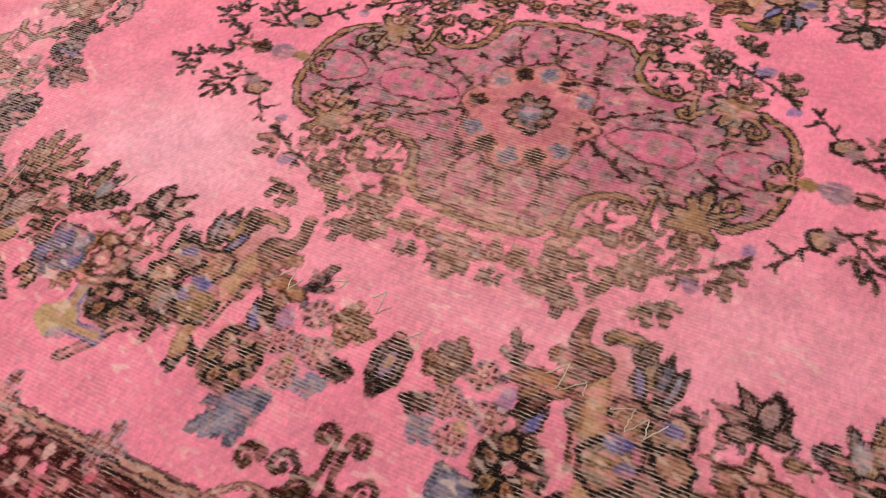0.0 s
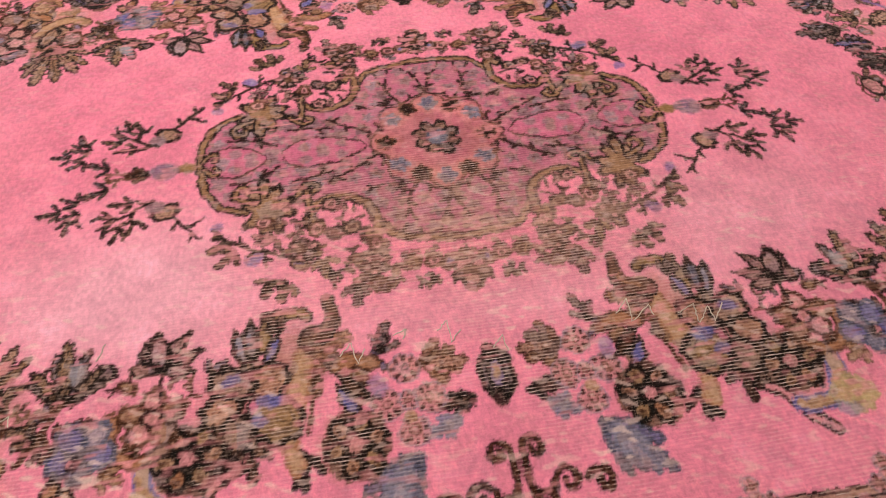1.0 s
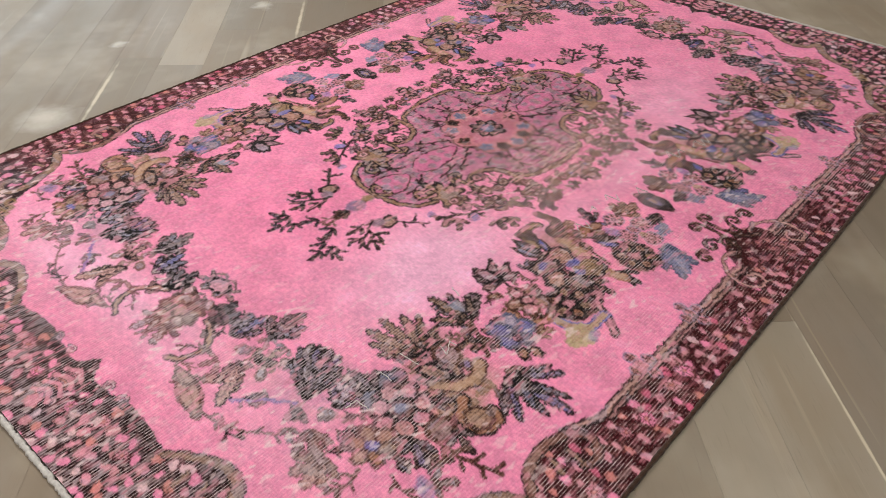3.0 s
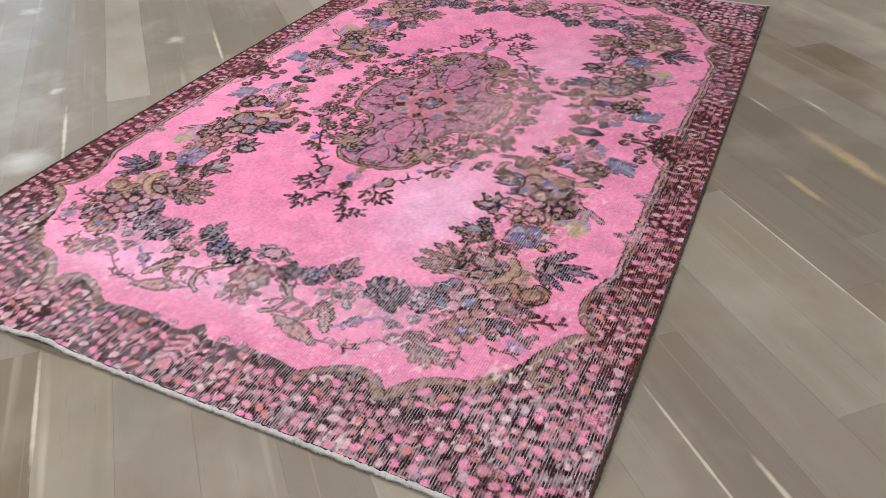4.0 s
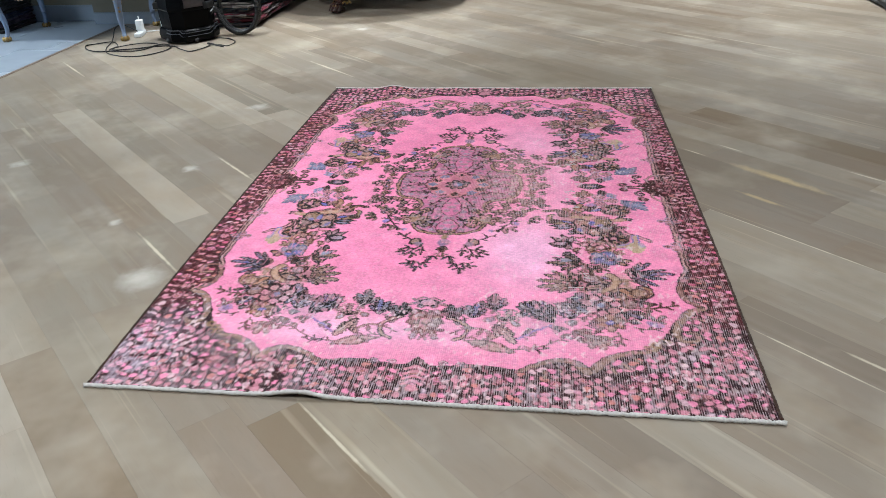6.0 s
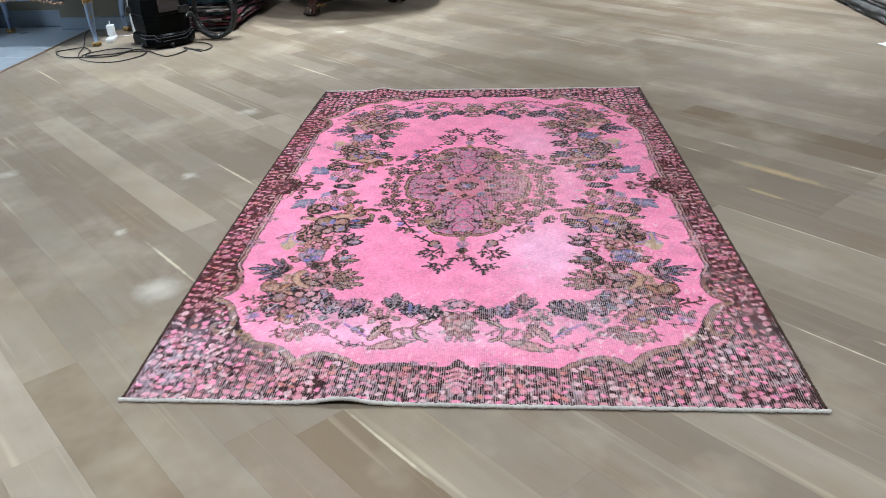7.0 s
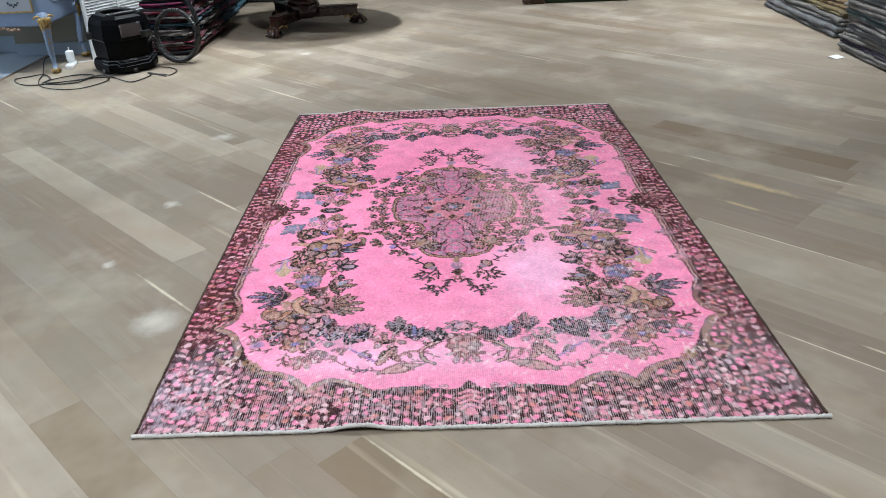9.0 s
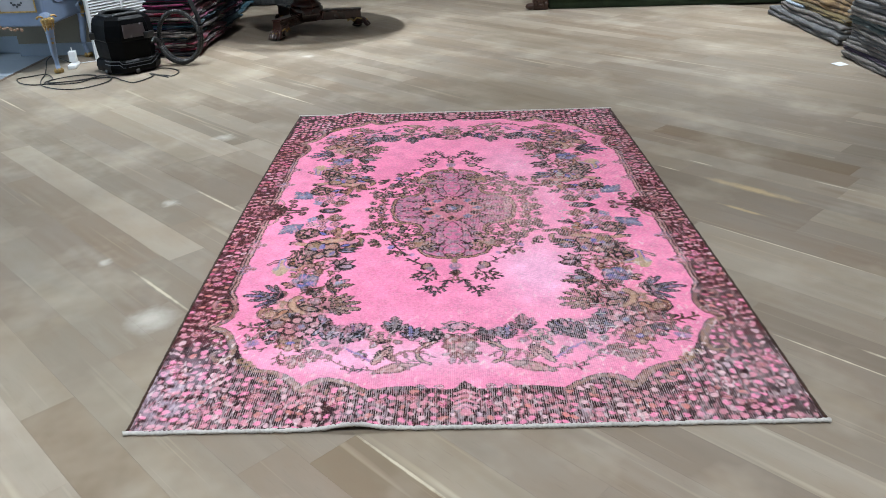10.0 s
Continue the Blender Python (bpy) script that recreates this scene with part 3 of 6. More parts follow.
def frill(x, y, angle, size, colour, n=5, fan=110, edge=INK, second=None, fat=0.36, base=0.25):
    """Rounded, overlapping lobes spread from one foot: a soft garden leaf with a dark line round each lobe."""
    for i in sorted(range(n), key=lambda i: -abs(i - (n - 1) / 2)):
        k = 2 * i / (n - 1) - 1 if n > 1 else 0.0
        b = radians(angle + fan / 2 * k + dice.uniform(-6, 6))
        reach = size * (1 - 0.3 * abs(k)) * dice.uniform(0.92, 1.06)
        mid = reach * (0.5 + base / 2)
        s, dx, dy = window_at(x + mid * math.cos(b), y + mid * math.sin(b), reach * 0.7)
        u, v = dx * math.cos(b) + dy * math.sin(b), -dx * math.sin(b) + dy * math.cos(b)
        half, wide = reach * (1 - base) / 2, reach * fat * 0.43
        teeth = max(3, int(reach / 0.016))
        bite = np.abs(((u / half * 0.5 + 0.5) * teeth - np.abs(v) / wide * 0.5) % 1.0 - 0.5) * 2
        along = np.clip(u / half, -1, 1)
        e = np.abs(v) - wide * np.sqrt(np.clip(1 - along * along, 0, 1)) * (1 + 0.25 * along) * (0.62 + 0.5 * bite)
        e = np.where(np.abs(u) < half, e, 0.02)
        lay(s, e - 0.002, edge)
        lay(s, e + min(0.0048, 0.07 * reach), faded(second if second and i % 2 else colour, dice.uniform(0.05, 0.4) + (0.25 if x > 1.08 else 0.0)))
        lay(s, np.maximum(np.abs(v) - 0.0016, np.abs(u + 0.1 * half) - 0.75 * half), edge, 0.85 if reach > 0.045 else 0.5)
        if reach < 0.045:
            continue
        lay(s, np.where((e < -0.002) & (np.abs(u) < 0.8 * half), (0.5 - np.abs(bite - 0.5)) * 0.012 - 0.0016, 0.01), edge, 0.6)


def petal(cx, cy, ru, rv, turn, colour, edge=INK, line=0.0055, ribs=0):
    """One round petal with a dark line round it, and fine ribs when asked."""
    s, dx, dy = window_at(cx, cy, max(ru, rv) * 1.3)
    a = radians(turn)
    u, v = dx * math.cos(a) + dy * math.sin(a), -dx * math.sin(a) + dy * math.cos(a)
    e = (np.hypot(u / ru, v / rv) * (1 + 0.06 * np.cos(7 * np.arctan2(v / rv, u / ru) + turn)) - 1) * min(ru, rv)
    lay(s, e - 0.0025, edge)
    lay(s, e + line, faded(colour, dice.uniform(0.0, 0.3) + (0.25 if cx > 1.08 else 0.0)))
    lay(s, np.abs(e + line * 2.1) - 0.0012, edge, 0.55)
    for i in range(ribs):
        lay(s, np.maximum(e + line * 1.3, np.abs(np.arctan2(v, u + ru) - (i - (ribs - 1) / 2) * 0.5) * (u + ru) - 0.0016), edge, 0.6)


def twig(points, width=0.007, colour=None, thorns=0, size=0.018):
    """A thin dark stem with short pointed leaves standing off it."""
    colour = colour or WINE
    pts = trail(points)
    stroke(pts, width, colour, None, smooth=False)
    for i in range(thorns):
        j = int((i + 0.7) / (thorns + 0.4) * (len(pts) - 1))
        (ax, ay), (bx, by) = pts[max(j - 1, 0)], pts[min(j + 1, len(pts) - 1)]
        a = math.atan2(by - ay, bx - ax) + radians(55) * (1 if i % 2 else -1)
        stroke([pts[j], (pts[j][0] + size * math.cos(a), pts[j][1] + size * math.sin(a))], width * 1.1, colour, None, smooth=False)


# medallion: rose ground strewn with soft grey blossoms, inside a broken frame of scrolls
WINE, TAN, PEACH, ASH = srgb(56, 20, 24), srgb(154, 118, 94), srgb(224, 150, 132), srgb(150, 122, 138)
rim = trail([(0.0, 0.265), (0.06, 0.257), (0.115, 0.243), (0.15, 0.20), (0.155, 0.175), (0.172, 0.147), (0.205, 0.13), (0.24, 0.13), (0.285, 0.145), (0.335, 0.15), (0.40, 0.137), (0.43, 0.125), (0.452, 0.105), (0.467, 0.075), (0.474, 0.04), (0.475, 0.0)], 6)
body = inside([(0, 0)] + rim, GX, GY)
rim_gap = away(rim, GX, GY)
lay(whole, np.where(body, -0.01, 0.01), srgb(194, 112, 146), 0.95)
for ix in np.arange(0.012, 0.5, 0.041):
    for iy in np.arange(0.014, 0.3, 0.036):
        px, py = ix + dice.uniform(-0.006, 0.006) + (0.02 if round(iy / 0.036) % 2 else 0), iy + dice.uniform(-0.005, 0.005)
        i, j = int(max(px, 0) / STEP), int(max(py, 0) / STEP)
        if body[i, j] and rim_gap[i, j] > 0.014 and math.hypot(px, py) > 0.155 and dice.random() < 0.95:
            s, dx, dy = window_at(px, py, 0.03)
            th = np.arctan2(dy, dx)
            lay(s, np.hypot(dx, dy) - dice.uniform(0.0145, 0.0185) * (0.9 + 0.22 * np.cos(5 * th + dice.uniform(0, 6))), dice.choice((GREY, GREY, srgb(140, 112, 130), srgb(134, 106, 120))), 0.9)
            if dice.random() < 0.6:
                lay(s, np.hypot(dx, dy) - 0.0035, srgb(104, 66, 78), 0.8)
# two plain rose lobes on the long axis, drawn in dark dotted line
for x0, x1, high in ((0.15, 0.315, 0.043), (0.345, 0.462, 0.044)):
    s, dx, dy = window_at((x0 + x1) / 2, 0, 0.12)
    u = dx / ((x1 - x0) / 2)
    d = np.where(np.abs(u) < 1, np.abs(dy) - high * np.sqrt(np.clip(1 - u * u, 0, 1)) * (1 + 0.25 * u), 0.02)
    lay(s, d, WINE, 0.95)
    lay(s, d + 0.006, srgb(206, 112, 150))
for px, py in ((0.20, 0.016), (0.238, 0.008), (0.272, 0.018), (0.375, 0.01), (0.408, 0.022), (0.435, 0.006)):
    dab(px, py, 0.013, 0.012, 0, ASH, 0.85)
for pts, thorns in (([(0.225, 0.092), (0.19, 0.07), (0.15, 0.044), (0.127, 0.028)], 4), ([(0.122, 0.03), (0.106, 0.07), (0.09, 0.112), (0.092, 0.138)], 3), ([(0.117, 0.12), (0.06, 0.118), (0.03, 0.136), (0.0, 0.146)], 4),
                    ([(0.30, 0.075), (0.26, 0.072), (0.215, 0.062)], 2), ([(0.42, 0.062), (0.37, 0.056), (0.325, 0.03)], 2), ([(0.06, 0.122), (0.085, 0.165), (0.08, 0.21)], 3), ([(0.0, 0.15), (0.012, 0.19), (0.03, 0.225)], 2), ([(0.128, 0.115), (0.155, 0.128)], 1)):
    twig(pts, 0.0075, WINE, thorns, 0.015)
# heart: a ring of small flowers on peach round a dark star
s, dx, dy = window_at(0, 0, 0.2)
rad, th = np.hypot(dx, dy * 0.98), np.arctan2(dy, dx)
lobes = 0.128 + 0.013 * np.cos(8 * th)
lay(s, rad - lobes, srgb(194, 112, 134), 0.95)
lay(s, np.abs(rad - lobes) - 0.0036, WINE, 0.9)
for px, py, col, core in ((0.106, 0.0, UMBER, INK), (0.086, 0.066, SLATE, TEAL), (0.0, 0.110, SLATE, TEAL), (0.047, 0.096, UMBER, INK)):
    dab(px, py, 0.034, 0.032, 0, PEACH, 0.4, 0.8)
for px, py, col, core in ((0.106, 0.0, UMBER, INK), (0.086, 0.066, SLATE, TEAL), (0.0, 0.110, SLATE, TEAL), (0.047, 0.096, UMBER, INK)):
    s, dx, dy = window_at(px, py, 0.04)
    th = np.arctan2(dy, dx)
    lay(s, np.hypot(dx, dy) - 0.0225 * (0.8 + 0.2 * np.cos(5 * th + px * 40)), col)
    lay(s, np.hypot(dx, dy) - 0.011, core, 0.75)
    for k in range(5):
        a = k * 1.257 + px * 30
        lay(s, np.hypot(dx - 0.016 * math.cos(a), dy - 0.016 * math.sin(a)) - 0.0042, INK if col is UMBER else srgb(96, 100, 122), 0.8)
for k in range(8):
    a = k * math.pi / 4 + 0.39
    petal(0.031 * math.cos(a), 0.034 * math.sin(a), 0.019, 0.0135, math.degrees(a), UMBER, INK, 0.0045)
dab(0, 0, 0.022, 0.022, 0, TEAL, 0.95)
dab(0, 0, 0.008, 0.008, 0, SLATE, 0.95)
# the frame's scrolls
ribbon([(0.0, 0.265), (0.03, 0.262), (0.06, 0.257), (0.10, 0.25), (0.122, 0.236), (0.142, 0.205)], 0.009, TAN, INK, 0.9)
for px, py, turn in ((0.04, 0.252, -100), (0.075, 0.245, -95), (0.105, 0.236, -110)):
    stroke([(px, py), (px + 0.016 * math.cos(radians(turn)), py + 0.016 * math.sin(radians(turn)))], 0.006, INK)
ribbon([(0.172, 0.222), (0.163, 0.234), (0.150, 0.226), (0.150, 0.20), (0.154, 0.175), (0.172, 0.148), (0.205, 0.132), (0.24, 0.133), (0.263, 0.152), (0.275, 0.178), (0.268, 0.195), (0.255, 0.19)], 0.012, TAN, INK, 0.85)
for px, py, turn in ((0.185, 0.155, 80), (0.205, 0.148, 100), (0.225, 0.147, 75), (0.17, 0.185, 20)):
    stroke([(px, py), (px + 0.018 * math.cos(radians(turn)), py + 0.018 * math.sin(radians(turn)))], 0.006, INK)
ribbon([(0.268, 0.185), (0.272, 0.13), (0.277, 0.092)], 0.006, TAN, INK, 1.0)
ribbon([(0.325, 0.135), (0.295, 0.115), (0.272, 0.09), (0.252, 0.098), (0.262, 0.112)], 0.007, TAN, INK, 0.9)
ribbon([(0.478, 0.0), (0.476, 0.04), (0.467, 0.075), (0.450, 0.105), (0.428, 0.124), (0.395, 0.14)], 0.009, TAN, INK, 1.0)
ribbon([(0.470, 0.012), (0.455, 0.03), (0.442, 0.022), (0.448, 0.01)], 0.006, TAN, INK, 0.8)
for turn, reach in ((115, 0.058), (85, 0.06), (40, 0.052), (-25, 0.05), (-60, 0.06), (-85, 0.082), (-110, 0.06), (165, 0.05), (205, 0.05)):
    a = radians(turn)
    petal(0.35 + 0.55 * reach * math.cos(a), 0.142 + 0.55 * reach * math.sin(a), reach * 0.52, 0.013, turn, TAN, INK, 0.004)
dab(0.35, 0.142, 0.026, 0.03, 0, TAN, 1.0, 0.3)
ribbon([(0.372, 0.12), (0.392, 0.112), (0.41, 0.098), (0.405, 0.078), (0.388, 0.078), (0.386, 0.092)], 0.008, TAN, INK, 0.8)
# loose blossom outside the frame, with rose gaps between
for ix in np.arange(0.0, 0.46, 0.033):
    for iy in np.arange(0.02, 0.40, 0.032):
        px, py = ix + dice.uniform(-0.009, 0.009), iy + dice.uniform(-0.009, 0.009)
        i, j = int(max(px, 0) / STEP), int(max(py, 0) / STEP)
        reach = (px / 0.44) ** 2 + (py / 0.375) ** 2
        if not body[i, j] and rim_gap[i, j] > 0.016 and reach < 1 and dice.random() < 0.86:
            kind = dice.random()
            out = math.degrees(math.atan2(py, px)) + dice.uniform(-80, 80)
            if kind < 0.45:
                frill(max(px, 0), py, out, dice.uniform(0.026, 0.036), dice.choice((TAN, OLIVE, ASH, GREY, ROSE)), 3, 130, dice.choice((INK, WINE)), None, 0.5, 0.1)
            elif kind < 0.75:
                petal(max(px, 0), py, 0.017, 0.014, out, dice.choice((ROSE, ASH, TAN)), dice.choice((INK, WINE, UMBER)), 0.005)
                dab(px, py, 0.006, 0.006, 0, dice.choice((WINE, BLUE, UMBER)), 0.9)
            else:
                twig([(px, py), (px + 0.02 * math.cos(radians(out)), py + 0.02 * math.sin(radians(out))), (px + 0.038 * math.cos(radians(out + 40)), py + 0.038 * math.sin(radians(out + 40)))], 0.0075, INK, 2, 0.014)
for cx, cy, r in ((0.0, 0.342, 0.034), (0.165, 0.298, 0.026), (0.29, 0.247, 0.026)):
    for k in range(6):
        a = radians(60 * k + 20)
        petal(cx + 0.62 * r * math.cos(a), cy + 0.62 * r * math.sin(a), r * 0.42, r * 0.33, 60 * k + 20, ROSE if k % 2 else ASH, INK, 0.0042)
    dab(cx, cy, r * 0.42, r * 0.42, 0, UMBER, 0.95)
for cx, cy, turn, col in ((0.345, 0.298, 70, UMBER), (0.255, 0.268, 100, OLIVE), (0.405, 0.232, 40, UMBER), (0.315, 0.31, 60, MOSS), (0.20, 0.335, 85, ASH), (0.42, 0.20, 35, TAN)):
    frill(cx, cy, turn, 0.05, col, 3, 100, INK, None, 0.45, 0.1)
dab(0.375, 0.255, 0.018, 0.014, 40, BLUE, 0.85)
dab(0.445, 0.165, 0.013, 0.012, 0, BLUE, 0.7)
twig([(0.30, 0.265), (0.36, 0.24), (0.41, 0.21), (0.45, 0.175)], 0.0075, INK, 4, 0.02)
# pendants at the medallion's ends
twig([(0.49, 0.0), (0.52, 0.004), (0.55, 0.002)], 0.0075, INK, 2, 0.015)
dab(0.503, 0.0, 0.018, 0.016, 0, OLIVE, 0.95)
dab(0.55, 0.0, 0.028, 0.024, 0, srgb(140, 116, 150), 0.9)
frill(0.575, 0.0, 0, 0.055, UMBER, 3, 60, INK, None, 0.45, 0.05)
twig([(0.60, 0.01), (0.635, 0.008), (0.665, 0.014)], 0.0069, UMBER, 3, 0.02)
frill(0.655, 0.03, 15, 0.05, TEAL, 3, 100, INK, SLATE, 0.28, 0.05)
twig([(0.505, 0.155), (0.488, 0.148), (0.47, 0.135)], 0.0069, INK, 0)
twig([(0.53, 0.125), (0.505, 0.155), (0.475, 0.185)], 0.0075, INK, 3, 0.02)
petal(0.545, 0.108, 0.026, 0.02, 30, TAN, INK, 0.006)
dab(0.565, 0.092, 0.018, 0.016, 0, ASH, 0.9)
twig([(0.565, 0.075), (0.60, 0.095), (0.635, 0.12), (0.665, 0.135)], 0.0081, INK, 4, 0.026)
for cx, cy, turn in ((0.597, 0.118, 75), (0.62, 0.135, 60), (0.638, 0.105, 10), (0.605, 0.08, -10)):
    frill(cx, cy, turn, 0.046, MOSS if turn > 20 else OLIVE, 3, 95, INK, None, 0.24, 0.05)
for cx, cy, turn in ((0.70, 0.085, 20), (0.715, 0.10, 80), (0.705, 0.06, -30), (0.735, 0.075, 5)):
    frill(cx, cy, turn, 0.045, TEAL, 3, 100, INK, SLATE, 0.26, 0.05)

# small sprays and buds that fill the garland between its large flowers
SPRAYS = ((0.20, 0.55, 0.42, 0.62, 20), (0.55, 0.92, 0.42, 0.66, 52), (0.90, 1.08, 0.40, 0.68, 32), (1.0, 1.19, 0.22, 0.52, 30), (0.98, 1.19, 0.0, 0.24, 18))
for x0, x1, y0, y1, count in SPRAYS:
    for i in range(count):
        px, py, turn = dice.uniform(x0, x1), dice.uniform(y0, y1), dice.uniform(0, 360)
        pale = px > 1.0
        tone = dice.choice((MIST, PALE, SLATE, PALE, BEIGE, MIST) if pale else (ASH, TAN, SLATE, OLIVE, BROWN, BLUE, srgb(188, 140, 140)))
        line = dice.choice((UMBER, INK, UMBER) if pale else (UMBER, INK, WINE))
        if i % 3 == 0:
            a = radians(turn)
            twig([(px, py), (px + 0.02 * math.cos(a), py + 0.02 * math.sin(a)), (px + 0.042 * math.cos(a + 0.6), py + 0.042 * math.sin(a + 0.6))], 0.0055, line, 3, 0.016)
        elif i % 3 == 1:
            frill(px, py, turn, dice.uniform(0.03, 0.055), tone, 3, 110, line, None, 0.34, 0.05)
        else:
            petal(px, py, dice.uniform(0.013, 0.02), dice.uniform(0.010, 0.014), turn, tone, line, 0.0042)

# garland: long sides
for cx, cy, ru, rv, turn, col in ((0.38, 0.525, 0.095, 0.085, 0, TAN), (0.31, 0.46, 0.07, 0.05, 100, TAN), (0.48, 0.60, 0.075, 0.06, 0, BEIGE), (0.235, 0.615, 0.062, 0.058, 0, srgb(170, 120, 110)), (0.82, 0.49, 0.09, 0.075, 20, TAN), (0.96, 0.55, 0.10, 0.085, 0, srgb(186, 128, 116)), (0.86, 0.60, 0.12, 0.05, 0, BEIGE)):
    dab(cx, cy, ru, rv, turn, col, 0.55, 0.6)
petal(0.0, 0.545, 0.029, 0.047, 0, TEAL, INK, 0.008)
petal(0.0, 0.545, 0.016, 0.03, 0, BLUE, INK, 0.005)
dab(0.0, 0.54, 0.008, 0.012, 0, BEIGE, 0.95)
frill(0.118, 0.508, 180, 0.08, BROWN, 5, 95, UMBER, OLIVE, 0.42, 0.0)
frill(0.04, 0.58, 5, 0.07, TEAL, 3, 50, INK, UMBER, 0.34, 0.0)
frill(0.07, 0.605, 20, 0.055, BLUE, 3, 60, SLATE, TEAL, 0.4, 0.0)
wheel(0.144, 0.509, 0.025, 8)
wheel(0.112, 0.563, 0.025, 8)
wheel(0.179, 0.564, 0.025, 8)
wheel(0.142, 0.612, 0.024, 8)
wheel(0.147, 0.564, 0.015, 6)
dab(0.19, 0.53, 0.014, 0.02, 0, BLUE, 0.6)
dab(0.147, 0.589, 0.010, 0.010, 0, BEIGE, 0.9)
frill(0.178, 0.478, -115, 0.06, SLATE, 3, 70, INK, TEAL, 0.34, 0.0)
frill(0.14, 0.645, 48, 0.125, SLATE, 5, 55, TEAL, BLUE, 0.26, 0.0)
frill(0.155, 0.65, 62, 0.10, MIST, 3, 30, SLATE, SLATE, 0.24, 0.1)
ribbon([(0.25, 0.488), (0.22, 0.482), (0.19, 0.492)], 0.02, BROWN, UMBER, 0.7)
blade([(0.25, 0.50), (0.225, 0.53), (0.20, 0.55)], 0.022, UMBER, INK, rib=False)
blade([(0.252, 0.52), (0.238, 0.55), (0.218, 0.575)], 0.024, BLUE, INK, rib=False)


def dark_posy(cx, cy, r, turn=0.0, hearts=ROSE):
    """A round flower of six dark looped petals with tan hearts, about a rose eye."""
    s, dx, dy = window_at(cx, cy, r * 1.3)
    th = np.arctan2(dy, dx)
    lay(s, np.hypot(dx, dy) - r * (1.0 + 0.05 * np.cos(6 * th + 1)), srgb(96, 70, 58), 0.92)
    for k in range(6):
        a = radians(60 * k + turn)
        petal(cx + 0.62 * r * math.cos(a), cy + 0.62 * r * math.sin(a), r * 0.36, r * 0.29, 60 * k + turn, BROWN if k % 2 else OLIVE, INK, r * 0.13)
        dab(cx + 0.66 * r * math.cos(a), cy + 0.66 * r * math.sin(a), r * 0.13, r * 0.09, 60 * k + turn, UMBER, 0.9)
    petal(cx, cy, r * 0.27, r * 0.27, 0, hearts, INK, 0.004)


dark_posy(0.233, 0.618, 0.053, 12)
frill(0.318, 0.612, 118, 0.085, SLATE, 2, 26, INK, TEAL, 0.24, 0.0)
frill(0.312, 0.612, 80, 0.09, TEAL, 2, 22, INK, SLATE, 0.24, 0.0)
ribbon([(0.285, 0.425), (0.305, 0.48), (0.320, 0.54), (0.336, 0.59), (0.325, 0.64)], 0.028, BEIGE, BROWN, 0.6)
stroke([(0.284, 0.49), (0.292, 0.54), (0.305, 0.59)], 0.008, UMBER)
frill(0.298, 0.452, 8 + 180, 0.085, BROWN, 3, 60, UMBER, None, 0.42, 0.0)
ribbon([(0.365, 0.43), (0.358, 0.395), (0.335, 0.380), (0.305, 0.378), (0.29, 0.388)], 0.02, OLIVE, INK, 0.6)
frill(0.335, 0.41, -60, 0.05, UMBER, 3, 80, INK, None, 0.4, 0.0)
ribbon([(0.292, 0.43), (0.262, 0.424), (0.246, 0.40), (0.253, 0.358)], 0.03, UMBER, INK, 0.35)
ribbon([(0.282, 0.425), (0.262, 0.415), (0.252, 0.395)], 0.008, BROWN, UMBER, 0.5)
blade([(0.396, 0.468), (0.404, 0.43), (0.412, 0.392)], 0.028, SLATE, INK, rib=False, line=0.007)
blade([(0.384, 0.468), (0.386, 0.42), (0.385, 0.378)], 0.026, TEAL, INK, rib=False, line=0.007)
blade([(0.37, 0.468), (0.352, 0.44), (0.34, 0.412)], 0.022, BLUE, INK, rib=False)
# pansy
for cx, cy, ru, rv, turn, col in ((0.362, 0.495, 0.037, 0.032, 30, BROWN), (0.418, 0.492, 0.037, 0.030, -20, srgb(142, 116, 104)), (0.434, 0.535, 0.031, 0.028, 20, BROWN), (0.405, 0.578, 0.030, 0.036, 30, srgb(134, 112, 108)), (0.352, 0.562, 0.044, 0.038, -30, OLIVE)):
    petal(cx, cy, ru, rv, turn, col, INK, 0.0075, 3)
dab(0.358, 0.53, 0.023, 0.012, 0, BLUE, 0.95)
dab(0.418, 0.484, 0.018, 0.010, 20, BLUE, 0.8)
dab(0.378, 0.56, 0.014, 0.012, 0, BLUE, 0.85)
dab(0.388, 0.535, 0.010, 0.012, 0, MAUVE, 0.95)
stroke([(0.385, 0.47), (0.39, 0.52), (0.40, 0.56)], 0.006, INK)
frill(0.395, 0.60, 95, 0.055, UMBER, 3, 110, INK, None, 0.42, 0.0)
ribbon([(0.41, 0.63), (0.441, 0.645), (0.466, 0.684), (0.496, 0.72)], 0.010, ROSE, INK, 0.8)
ribbon([(0.545, 0.60), (0.54, 0.64), (0.51, 0.672), (0.462, 0.672)], 0.022, BEIGE, BLUE, 0.7)
dark_posy(0.478, 0.600, 0.055, 0)
frill(0.43, 0.60, 120, 0.05, UMBER, 3, 80, INK, None, 0.4, 0.0)
frill(0.59, 0.668, 180, 0.085, BEIGE, 3, 60, STRAW, None, 0.5, 0.0)
dab(0.53, 0.69, 0.02, 0.012, 20, SLATE, 0.7)
